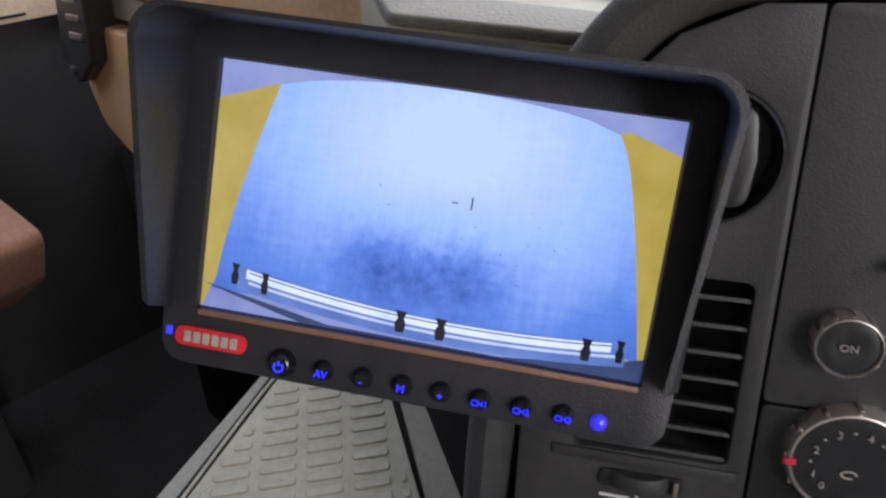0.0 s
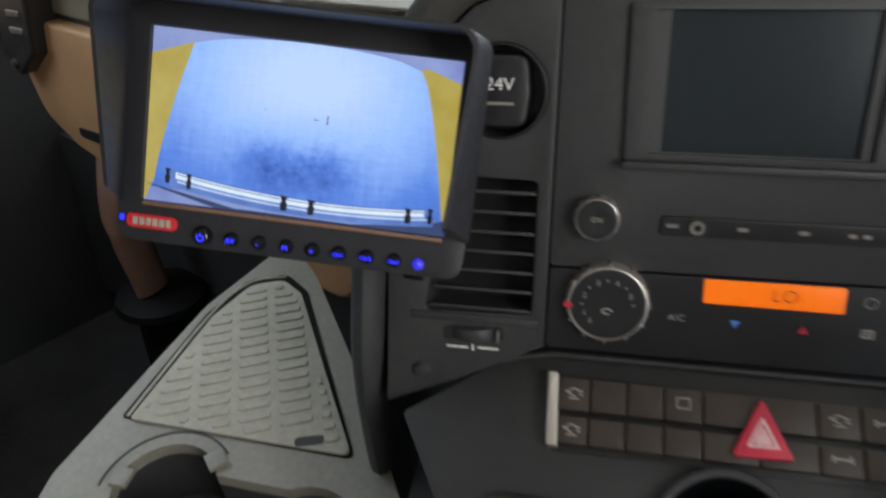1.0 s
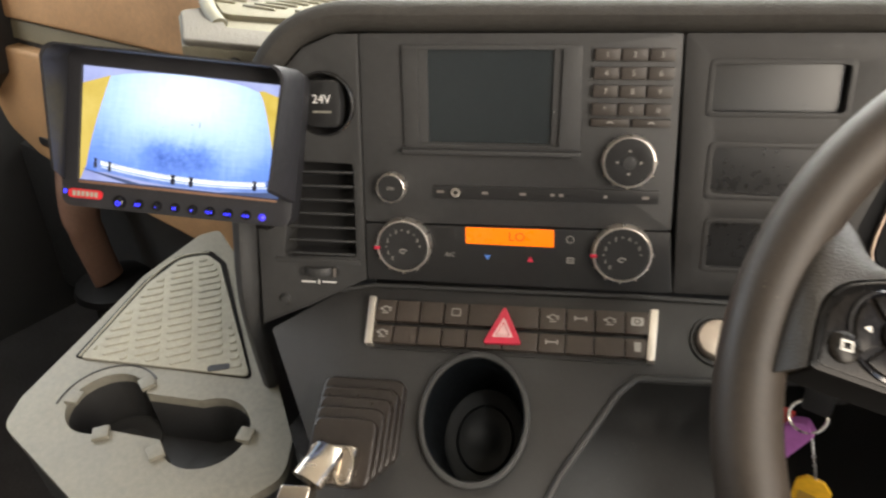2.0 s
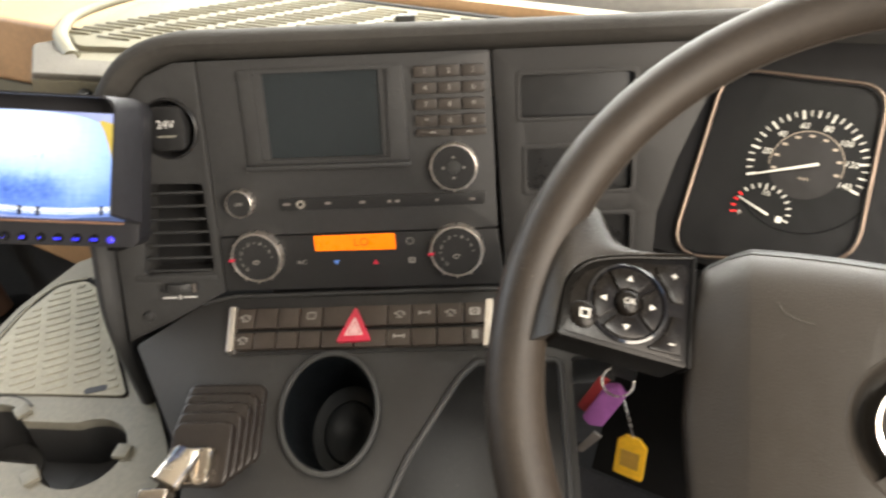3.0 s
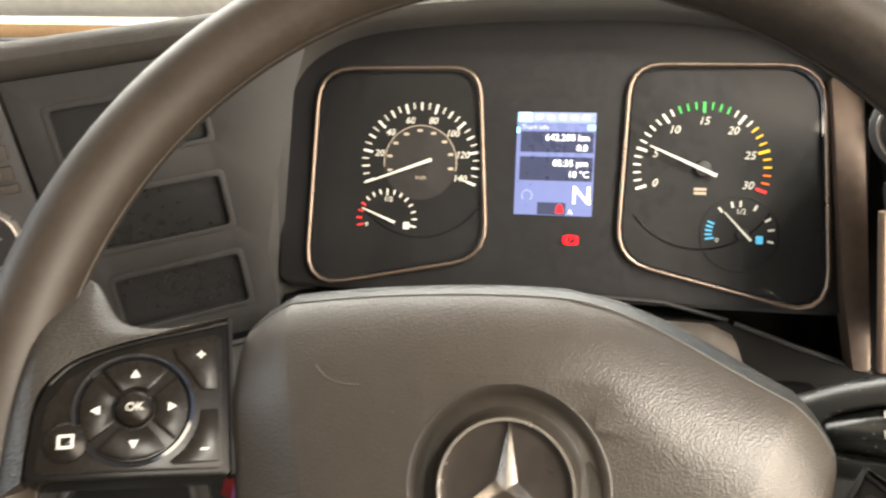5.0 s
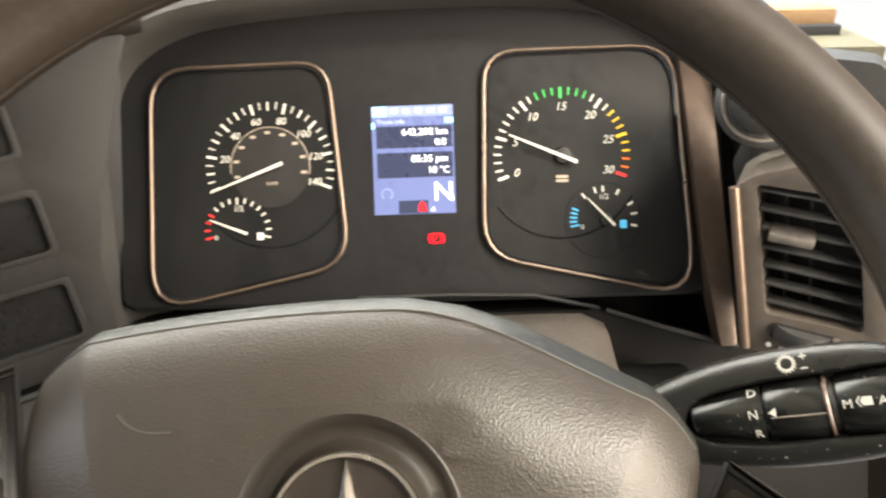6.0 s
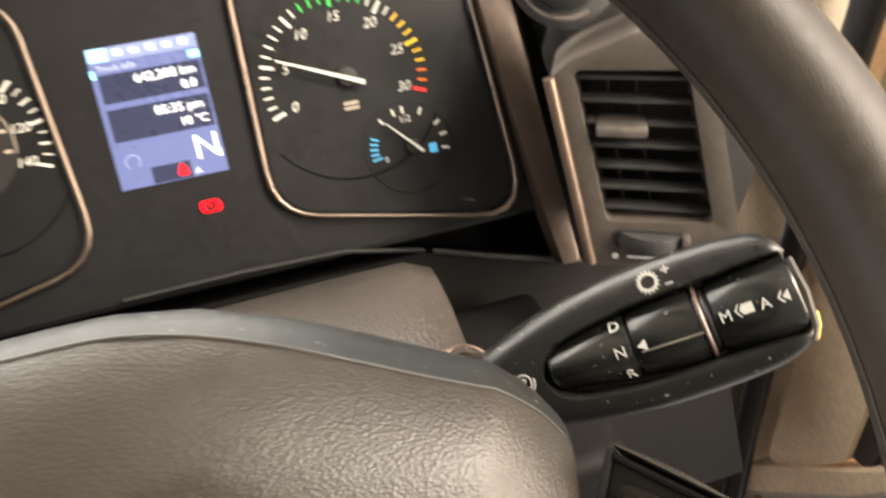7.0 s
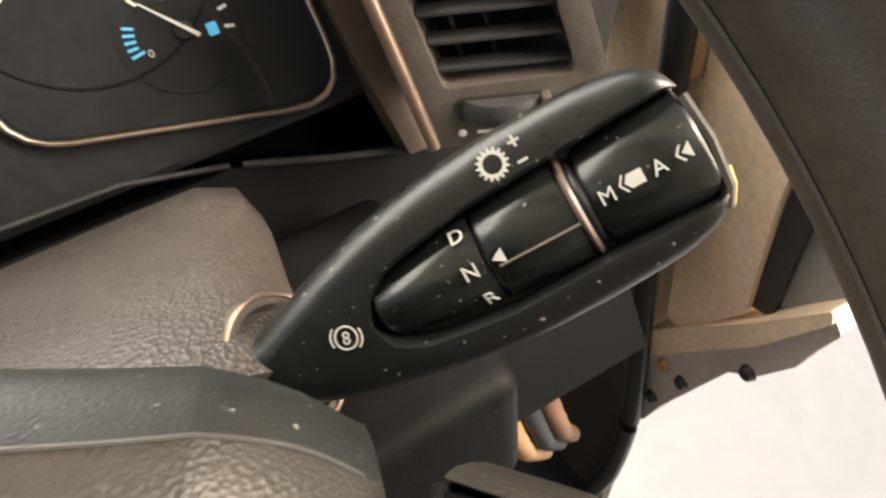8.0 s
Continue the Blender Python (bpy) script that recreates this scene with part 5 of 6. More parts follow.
SHELL = material("hub_shell", (0.0150, 0.0160, 0.0155), 0.42, vary=0.1, grain=0.16, grain_scale=1600, spec=0.35, dust=0.42, wear=0.05)
EDGE = 16
bm = bmesh.new()
grid = [[bm.verts.new(hub_point(u, v)) for u in GAPS] for v in RISE[:EDGE + 1]]
for a, b in zip(grid, grid[1:]):
    for i in range(len(a) - 1):
        bm.faces.new((a[i], a[i + 1], b[i + 1], b[i]))
bmesh.ops.delete(bm, geom=[f for f in bm.faces if min((v.co.xy - Vector((0.0010, 0.0012))).length for v in f.verts) < 0.0385], context="FACES")
hole = [e for e in bm.edges if e.is_boundary and max((v.co.xy - Vector((0.0010, 0.0012))).length for v in e.verts) < 0.095]
lip = [bm.verts.new((0.0010 + 0.0380 * math.cos(a), 0.0012 + 0.0380 * math.sin(a), 0.0024)) for a in (2 * math.pi * k / 48 for k in range(48))]
ring = [bm.edges.new((lip[k], lip[(k + 1) % 48])) for k in range(48)]
bmesh.ops.bridge_loops(bm, edges=hole + ring)
part("hub", droop(bm), LEATHER, wheel, "padded grained hub cover", angle=35)
bm = bmesh.new()
grid = [[bm.verts.new(hub_point(u, v)) for u in GAPS] for v in RISE[EDGE:]]
for a, b in zip(grid, grid[1:]):
    for i in range(len(a) - 1):
        bm.faces.new((a[i], a[i + 1], b[i + 1], b[i]))
sides = [[bm.verts.new(hub_point(u, v)) for v in RISE[:EDGE]] for u in (-1.0, 1.0)]
foot = [bm.verts.new(hub_point(u, 0.0)) for u in GAPS[1:-1]]
loop = sides[0] + [r[0] for r in grid] + grid[-1][1:] + [r[-1] for r in reversed(grid[:-1])] + list(reversed(sides[1])) + list(reversed(foot))
for drop, shrink in ((0.007, 0.990), (0.030, 0.95)):
    lower = [bm.verts.new((v.co.x * shrink, v.co.y * shrink, min(v.co.z, -0.012) - drop)) for v in loop]
    for i in range(len(loop)):
        bm.faces.new((loop[i], loop[(i + 1) % len(loop)], lower[(i + 1) % len(loop)], lower[i]))
    loop = lower
part("hub_edge", droop(bm), SHELL, wheel, "smooth dark edge of the hub", angle=35)
back = [(x * 0.985, y + 0.0005) for x, y in CROWN] + [(s * table(HALF, y) * 0.97, y) for s, ys in ((1, (0.045, 0.02, -0.01, -0.04, -0.07, -0.10)), (-1, (-0.10, -0.07, -0.04, -0.01, 0.02, 0.045))) for y in ys]
bm = bmesh.new()
rings = [[bm.verts.new((x * k, y * k, z)) for x, y in back] for k, z in ((0.955, -0.0340), (0.985, -0.0350), (0.998, -0.0385), (1.0, -0.043), (0.998, -0.050), (0.97, -0.062), (0.88, -0.078))]
for a, b in zip(rings, rings[1:]):
    for i in range(len(a)):
        bm.faces.new((a[i], a[(i + 1) % len(a)], b[(i + 1) % len(a)], b[i]))
bm.faces.new(rings[-1])
part("hub_shell", droop(bm), SHELL, wheel, "smooth dark rear shell of the hub", angle=50)
part("hub_seam", droop(sweep([tuple(Vector(hub_point(u / 40, RISE[EDGE])) + Vector((0, 0, 0.0001))) for u in range(-38, 39)], circle(0, 0, 0.0004, 0.0004, 6))), material("seam_grey", (0.050, 0.049, 0.046), 0.5), wheel)
SCUFF = material("scuffed_leather", (0.052, 0.046, 0.039), 0.5, vary=0.3)
for line in (((-0.078, 0.041), (-0.073, 0.0365), (-0.066, 0.0345), (-0.059, 0.0345)), ((0.060, 0.031), (0.068, 0.029), (0.076, 0.032)), ((0.058, 0.027), (0.065, 0.026))):
    part("scuff", droop(sweep(spline([(x, y, 0.0030 * (1 - (x / (0.081 + 0.26 * y)) ** 2) - 0.0001) for x, y in line], 4), circle(0, 0, 0.0003, 0.0002, 6))), SCUFF, wheel)
MID = pose(0.0010, 0.0012, 0)
part("emblem_recess", turned(lathe([(0.0384, 0.0022), (0.0376, 0.0026), (0.0364, 0.0014), (0.0345, -0.0020), (0.0320, -0.0045), (0.0295, -0.0052), (0.0272, -0.0040), (0.0255, -0.0010), (0, -0.0010)], 56), MID), material("recess_brown", (0.0215, 0.0180, 0.0145), 0.42, vary=0.06, grain=0.12, grain_scale=1500, spec=0.4), wheel, "dished recess round the emblem")
emblem = part("emblem", turned(lathe([(0.0252, -0.0020), (0.0258, 0.0058), (0.0252, 0.0070), (0.0240, 0.0066), (0.0236, 0.0028)], 56), MID), CHROME, wheel, "chrome ring emblem")
for k in range(3):
    bm = bmesh.new()
    top, base = bm.verts.new((0, 0, 0.0092)), bm.verts.new((0, 0.0240, 0.0050))
    l1, l2 = bm.verts.new((-0.0040, 0.0023, 0.0030)), bm.verts.new((0.0040, 0.0023, 0.0030))
    low = bm.verts.new((0, 0.0240, 0.0028))
    for f in ((top, base, l1), (top, l2, base), (l1, base, low), (l2, low, base)):
        bm.faces.new(f)
    part("emblem_blade", turned(bm, MID @ pose(0, 0, 0, 0, 0, 120 * k)), CHROME, emblem, angle=10)
part("emblem_disc", turned(lathe([(0.0238, 0.0030), (0, 0.0030)], 40), MID), material("disc_brown", (0.016, 0.0125, 0.0105), 0.35, vary=0.06), emblem)

POD = material("pod_gloss", (0.0040, 0.0036, 0.0032), 0.24, vary=0.08, spec=0.10, wear=0.03)
PODKEY = material("pod_key", (0.0068, 0.0056, 0.0046), 0.26, vary=0.10, spec=0.14, wear=0.04)
PODMARK = material("pod_print", (0.50, 0.48, 0.44), 0.5, vary=0.08)
FLIP = Matrix.Diagonal((-1, 1, 1, 1))
for s in (-1, 1):
    pod = POD_LEFT if s < 0 else pose(0, AXLE, 0, 0, 0, -DROOP - 2.5) @ pose(0, -AXLE, 0) @ FLIP @ POD_LEFT @ FLIP

    def at(u, v, w=0.0):
        """A place on the pod, in millimetres; u runs towards the hub."""
        return pod @ pose(-s * u / 1000, v / 1000, w / 1000)

    def flat(pts, z0, z1, bevel, bend=0.0):
        ring = mm(*[(-s * u, v) for u, v in pts])
        return turned(prism(rounded(ring, bend, 3) if bend else ring, z0 / 1000, z1 / 1000, bevel), pod)

    def arc(radius, a0, a1, step):
        return [(radius * math.cos(radians(a)), radius * math.sin(radians(a))) for a in range(a0, a1, step)]

    plate = [(37, 37.5), (20, 33.5), (2, 29.5), (-12, 25.5), (-24, 20.3), (-32, 12.5), (-36, 2), (-38, -25), (37, -29)]
    spoke = part("spoke", turned(prism(rounded(mm(*[(-s * u, v) for u, v in plate]), [0.002, 0.02, 0.02, 0.02, 0.012, 0.012, 0.012, 0.004, 0.003]), -0.030, -0.0016, 0.0022), pod), POD, wheel, "glossy dark switch pod")
    part("pod_field", flat([(33.8, 31.2), (18, 27.8), (2, 25.2), (-14, 20.2), (-25, 13.5), (-31.5, 3), (-34.5, -22.5), (33.8, -26)], -2.5, -1.0, 0.0005, 0.003), PODKEY, spoke)
    part("pod_edge", turned(sweep(spline([tuple((Matrix.Diagonal((-s, 1, 1, 1)) @ Vector((u / 1000, v / 1000, -0.0014)))) for u, v in ((36.5, 36.2), (20, 32.3), (2, 28.4), (-12, 24.4), (-23.6, 19.2), (-31, 11.8))]), circle(0, 0, 0.0010, 0.0010, 8)), pod), POD, spoke)
    part("pod_gap", flat([(38.6, 38), (36.6, 38), (36.6, -29), (38.6, -29)], -14, -0.6, 0.0006), DEEP, spoke)
    part("pod_ring", turned(lathe([(0.0222, -0.0014), (0.0228, 0.0004), (0.0214, 0.0010), (0.0204, -0.0008)], 44), pod), GLOSS, spoke)
    for q in range(4):
        a0 = 45 + 90 * q
        wedge = arc(8.4, a0 + 9, a0 + 82, 9)[::-1] + arc(19.9, a0 + 4, a0 + 87, 6)
        k = part("quadrant_key", turned(prism(mm(*wedge), -0.0015, 0.0010, 0.0008), pod), PODKEY, spoke)
        m = at(-s * 14.0 * math.cos(radians(a0 + 45)), 14.0 * math.sin(radians(a0 + 45)), 1.25)
        if s < 0:
            bm = bmesh.new()
            bm.faces.new([bm.verts.new(v) for v in ((-0.0018, -0.0014, 0), (0.0018, -0.0014, 0), (0, 0.0019, 0))])
            part("arrow", turned(bm, m @ pose(0, 0, 0, 0, 0, a0 - 45)), PODMARK, k)
        elif q == 0:
            part("mark", turned(join(sweep([(0.0025 * math.cos(radians(a)), 0.0025 * math.sin(radians(a)), 0) for a in range(-50, 171, 20)], circle(0, 0, 0.00035, 0.0002, 6)), sweep([(-0.0034, 0.0030, 0), (0.0004, -0.0002, 0)], circle(0, 0, 0.00035, 0.0002, 6))), m), PODMARK, k)
        elif q == 1:
            w = words("LIM", 0.0036, 0, 0, 0, PODMARK, k)
            w.matrix_basis = m
            part("mark_frame", turned(prism(mm((-4.2, -2.1), (4.2, -2.1), (4.2, 2.1), (-4.2, 2.1)), 0, 0.0002, 0, holes=[mm((-3.8, -1.7), (3.8, -1.7), (3.8, 1.7), (-3.8, 1.7))]), m), PODMARK, k)
        elif q == 3:
            w = words("SET", 0.0034, 0, 0, 0, PODMARK, k)
            w.matrix_basis = m @ pose(0, -0.0024, 0)
            part("mark_ring", turned(join(sweep([(0.0019 * math.cos(radians(a)), 0.0019 * math.sin(radians(a)), 0) for a in range(0, 360, 24)], circle(0, 0, 0.0003, 0.0002, 6), closed=True), box(-0.0011, 0.0011, -0.0002, 0.0002, 0, 0.0002, 0), box(-0.0002, 0.0002, -0.0011, 0.0011, 0, 0.0002, 0)), m @ pose(0, 0.0028, 0)), PODMARK, k)
    k = part("centre_key", turned(lathe([(0.0074, -0.001), (0.0073, 0.0012), (0.0062, 0.0026), (0.0040, 0.0034), (0, 0.0037)], 32), pod), PODKEY, spoke)
    w = words("OK" if s < 0 else "OFF", 0.0046, 0, 0, 0, PODMARK, k)
    w.matrix_basis = at(0, 0, 3.75)
    for up in (1, -1):
        bow_side = [(25.4 * math.cos(radians(a)), 25.4 * math.sin(radians(a))) for a in (range(58, 14, -7) if up > 0 else range(-4, -59, -9))]
        shape = [(14.6, 24.8), (32.2, 28.8), (31.8, 6.4), (26.2, 6.4)] + bow_side[:0:-1][1:] if up > 0 else [(32.2, -1.8), (32.0, -23.0), (15.0, -23.0)] + bow_side[::-1]
        k = part("side_key", flat(shape, -1.6, 0.4, 0.0006), PODKEY, spoke)
        m = at(25.5, 21.5, 0.55) if up > 0 else at(26.5, -17.9, 0.55)
        if s < 0:
            bars = [box(-0.0016, 0.0016, -0.0004, 0.0004, 0, 0.0003, 0)] + ([box(-0.0004, 0.0004, -0.0016, 0.0016, 0, 0.0003, 0)] if up > 0 else [])
            part("mark", turned(join(*bars), m), PODMARK, k)
        elif up > 0:
            part("phone_mark", turned(sweep(spline([(-0.0036, -0.0026, 0), (-0.0026, 0.0010, 0), (0.0002, 0.0026, 0), (0.0036, 0.0020, 0)], 4), circle(0, 0, 0.0008, 0.0002, 6)), m), PODMARK, k)
    k = part("round_key", turned(lathe([(0.0078, -0.002), (0.0076, 0.0004), (0.0060, 0.0016), (0, 0.0022)], 28), at(-23.8, -11.5)), PODKEY, spoke)
    part("mark", turned(prism(mm((-2.8, -2.6), (2.8, -2.6), (2.8, 2.6), (-2.8, 2.6)), 0, 0.0003, 0, holes=[mm((-1.9, -1.7), (1.9, -1.7), (1.9, 1.7), (-1.9, 1.7))]), at(-23.8, -11.5, 2.3)), PODMARK, k)
    # the leather web from the pod's edge out to the rim
    inner = spline(mm((37, 38.6, -2), (20, 34.6, -2), (4, 30.9, -2), (-10, 27.0, -2), (-23, 21.6, -2), (-31.5, 14, -2), (-36.4, 3, -2), (-38.6, -25, -2)), 5)
    outer = [(37, 40, -7), (23, 37.6, -8), (8, 37.0, -10), (-7, 41.5, -12), (-19, 62, -16), (-38, 58, -14), (-47, 20, -16), (-51, -30, -20)]
    if s > 0:
        outer[2:6] = [(8, 33.5, -9), (-7, 30.5, -11), (-21, 26, -13), (-36, 20, -14)]
    outer = spline(mm(*outer), 5)
    bm = bmesh.new()
    rings = []
    for p, q in zip(inner, outer):
        mid, far = p.lerp(q, 0.5) + Vector((0, 0, 0.0022)), p.lerp(q, 0.85) + Vector((0, 0, 0.0006))
        line = [p, p.lerp(q, 0.2) + Vector((0, 0, 0.0018)), mid, far, q, q + Vector((0, 0, -0.010)), p.lerp(q, 0.5) + Vector((0, 0, -0.024)), p + Vector((0, 0, -0.022))]
        rings.append([bm.verts.new(pod @ Vector((-s * v.x, v.y, v.z))) for v in line])
    for a, b in zip(rings, rings[1:]):
        for i in range(8):
            bm.faces.new((a[i], a[(i + 1) % 8], b[(i + 1) % 8], b[i]))
    bm.faces.new(rings[0])
    bm.faces.new(rings[-1])
    part("spoke_web", bm, WEB, wheel, "grained leather web of the spoke", angle=60)
part("lower_spoke", prism(rounded(mm((-45, -95), (45, -95), (60, -160), (-60, -160)), 0.02), -0.045, -0.030, 0.004), RIM, wheel)

# ---- steering column ----
col = thing("column_cowl", RIGHT, "dark grained steering column cowl", "cowl")
ends = [(-0.226, 0.824, 0.115), (-0.20, 0.822, 0.120), (-0.16, 0.806, 0.124), (-0.115, 0.788, 0.130), (-0.094, 0.780, 0.131), (-0.086, 0.770, 0.130)]
bm = bmesh.new()
rings = []
for y, top, half in ends:
    shape = [(-half, -0.16), (-half, -0.035), (-half + 0.006, -0.012), (-half + 0.022, -0.001), (-half + 0.05, 0.0), (half - 0.05, 0.0), (half - 0.022, -0.001), (half - 0.006, -0.010), (half, -0.032), (half - 0.004, -0.10), (half - 0.03, -0.16)]
    rings.append([bm.verts.new((x - 0.002, y, top + z)) for x, z in shape])
for a, b in zip(rings, rings[1:]):
    for i in range(len(a)):
        bm.faces.new((a[i], a[(i + 1) % len(a)], b[(i + 1) % len(a)], b[i]))
bm.faces.new(rings[0])
bm.faces.new(rings[-1])
part("upper_cowl", bm, material("cowl_grain", (0.062, 0.053, 0.046), 0.40, vary=0.15, grain=1.0, grain_scale=560, spec=0.6), col, angle=50)
# Shade under the column is put into the lower cowl's near-black colour.
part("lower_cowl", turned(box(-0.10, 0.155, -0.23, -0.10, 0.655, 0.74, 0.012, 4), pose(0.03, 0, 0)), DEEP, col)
part("column", sweep([(-0.02, -0.20, 0.72), (-0.02, 0.02, 0.45)], circle(0, 0, 0.05, 0.05, 20)), BLACK, col)


def collar_loop(grow, shift, steps=36):
    """An oval round the root of the stalk, leaning back."""
    out = []
    for i in range(steps):
        a = 2 * math.pi * i / steps
        y, z = 0.0215 * grow * math.cos(a), -0.0135 + 0.0165 * grow * math.sin(a)
        out.append((-0.073 - 0.57 * z + shift, y, z))
    return out


bm = bmesh.new()
loops = [[bm.verts.new(p) for p in collar_loop(g, d)] for g, d in ((1.25, -0.030), (1.10, -0.012), (1.0, -0.002), (0.96, 0.0005), (0.86, 0.0), (0.74, -0.006))]
for p, q in zip(loops, loops[1:]):
    for i in range(36):
        bm.faces.new((p[i], p[(i + 1) % 36], q[(i + 1) % 36], q[i]))
part("stalk_collar", turned(bm, RIGHT.inverted() @ STALK), material("collar_brown", (0.085, 0.070, 0.060), 0.45, grain=0.2, grain_scale=1200), col)
part("collar_ring", turned(sweep(collar_loop(0.99, 0.0), circle(0, 0, 0.0010, 0.0010, 8), closed=True, up=(1, 0, 0)), RIGHT.inverted() @ STALK), BRONZE, col)

stalk = thing("gear_selector_stalk", STALK, "black gear selector stalk with white symbols and rotary ends", "stalk")
SBLACK = material("stalk_black", (0.009, 0.0095, 0.009), 0.30, vary=0.1, grain=0.10, grain_scale=2600, dust=0.45, wear=0.03)
SDRUM = material("stalk_drum", (0.008, 0.0085, 0.008), 0.26, vary=0.1, dust=0.25, wear=0.02)


def level(table, x):
    """Straight-line reading of a table of pairs."""
    for (x0, y0), (x1, y1) in zip(table, table[1:]):
        if x <= x1:
            return y0 + (y1 - y0) * max(0.0, (x - x0) / (x1 - x0))
    return table[-1][1]


TOP = ((-78, 8), (-72, 9.5), (-54, 15.5), (-40, 19.8), (-26, 23.5), (-14, 25.8), (-2, 27.2), (10, 28), (20, 28.2), (32, 28), (42, 27.4), (50, 26.4), (56, 25), (60, 22.8), (63, 19), (64.5, 15))
LOW = ((-78, -7), (-72, -8.5), (-56, -15.5), (-43, -19), (-30, -21), (-18, -22.7), (0, -24.4), (13, -25), (30, -24.6), (45, -23.3), (52, -21.8), (58, -19.5), (62, -16), (64.5, -13))
CUT_TOP = ((-30, 1.0), (-28.5, 5), (-22, 9.6), (-10, 11.6), (6, 13.7), (62, 15.4), (65, 14.5))
CUT_LOW = ((-30, -4.0), (-28.5, -7.5), (-21, -11.6), (3, -14.5), (30, -13.4), (62, -13.5), (65, -12.5))
bm = bmesh.new()
rings = []
stations = [-78, -72, -66, -60, -54, -47, -40, -34, -31, -30, -29, -28, -26, -23, -19, -14, -8, -2, 5, 12, 20, 28, 36, 42, 47, 51, 54, 57, 59.5, 61.5, 63, 64.3]
for x in stations:
    yt, yb = level(TOP, x), level(LOW, x)
    ct, cb, deep = (level(CUT_TOP, x), level(CUT_LOW, x), 12.0) if x > -30.5 else (-1.5 + 0.001, -1.5 - 0.001, 0.0)
    rt, rb = min(9.0, (yt - ct) * 0.80), min(9.0, (cb - yb) * 0.80)
    end = max(0.0, (x - 57) / 8) ** 2 * 3.0
    line = [(ct, -deep - end), (ct + 0.05, -deep * 0.12 - end), (ct + min(1.2, (yt - ct) * 0.1), -end)]
    line += [(yt - rt + rt * math.sin(radians(a)), -rt * (1 - math.cos(radians(a))) - end) for a in (0, 15, 30, 45, 60, 75, 90)]
    line += [(yt * 0.98, -17.0), (yt * 0.86, -23.5), (yt * 0.6, -27.0), (yb * 0.6, -27.0), (yb * 0.86, -23.5), (yb * 0.98, -17.0)]
    line += [(yb + rb - rb * math.sin(radians(a)), -rb * (1 - math.cos(radians(a))) - end) for a in (90, 75, 60, 45, 30, 15, 0)]
    line += [(cb - min(1.2, (cb - yb) * 0.1), -end), (cb - 0.05, -deep * 0.12 - end), (cb, -deep - end)]
    rings.append([bm.verts.new((x / 1000, y / 1000, z / 1000)) for y, z in line])
for p, q in zip(rings, rings[1:]):
    for i in range(len(p)):
        bm.faces.new((p[i], p[(i + 1) % len(p)], q[(i + 1) % len(p)], q[i]))
bm.faces.new(rings[0])
bm.faces.new(rings[-1])
part("frame", bm, SBLACK, stalk, angle=48)


def drum(name, x0, x1, ry0, ry1, mat, lift=0.0, label=""):
    steps = 20
    bm = bmesh.new()
    rings = []
    for x, f in ((x0, 0.93), (x0 + 0.0012, 1.0), (x1 - 0.0012, 1.0), (x1, 0.93)):
        ry = (ry0 + (ry1 - ry0) * (x - x0) / (x1 - x0)) * f
        rings.append([bm.verts.new((x, 0.0003 + ry * math.cos(2 * math.pi * i / steps), -0.0105 + (0.0118 + lift) * f * math.sin(2 * math.pi * i / steps))) for i in range(steps)])
    for a, b in zip(rings, rings[1:]):
        for i in range(steps):
            bm.faces.new((a[i], a[(i + 1) % steps], b[(i + 1) % steps], b[i]))
    bm.faces.new(rings[0])
    bm.faces.new(rings[-1])
    return part(name, bm, mat, stalk, label)


fixed = drum("fixed_barrel", -0.0275, 0.0045, 0.0085, 0.0135, SDRUM)
ring_knob = drum("range_knob", 0.0050, 0.0300, 0.0136, 0.0138, SDRUM, 0.0006)
drum("brown_band", 0.0298, 0.0318, 0.0142, 0.0142, material("band_brown", (0.10, 0.07, 0.06), 0.35), 0.0012)
drum("groove", 0.0316, 0.0345, 0.0126, 0.0126, BLACK)
tip = drum("mode_knob", 0.0345, 0.0635, 0.0138, 0.0155, SDRUM, 0.0008)
part("tip_cap", turned(sweep([(0.0615, -0.0165, -0.006), (0.0640, -0.012, -0.006), (0.0650, 0.0, -0.005), (0.0640, 0.012, -0.006)], circle(0, 0, 0.0022, 0.0045, 10)), Matrix()), material("tip_smoke", (0.030, 0.026, 0.021), 0.42), stalk)
part("tip_corner", sweep([(0.0625, -0.0165, -0.008), (0.0648, -0.0125, -0.008), (0.0655, -0.0080, -0.008)], circle(0, 0, 0.0020, 0.0035, 8)), material("tip_amber", (0.55, 0.36, 0.05), 0.4), stalk, "amber corner")
PRINT = material("stalk_print", (0.40, 0.40, 0.37), 0.5, vary=0.04)


def on_drum(text, size, x, y, parent, lift=0.0):
    ry, rz = 0.0135, 0.0118 + lift
    s = max(-0.95, min(0.95, y / ry))
    z = -0.0105 + rz * math.sqrt(1 - s * s) + 0.0004
    lean = -math.degrees(math.atan2(rz * s, ry * math.sqrt(1 - s * s)))
    w = words(text, size, 0, 0, 0, PRINT, parent, "symbol")
    w.matrix_basis = pose(x, y, z, lean)


on_drum("D", 0.0058, 0.0005, 0.0088, fixed)
on_drum("N", 0.0058, 0.0000, -0.0008, fixed)
on_drum("R", 0.0058, 0.0008, -0.0092, fixed)
on_drum("M", 0.0054, 0.0385, 0.0000, tip, 0.0008)
on_drum("A", 0.0054, 0.0520, 0.0003, tip, 0.0008)


def flat_mark(pts, x, y, z, parent):
    bm = bmesh.new()
    bm.faces.new([bm.verts.new((x + px / 1000, y + py / 1000, z)) for px, py in pts])
    part("symbol", bm, PRINT, parent)


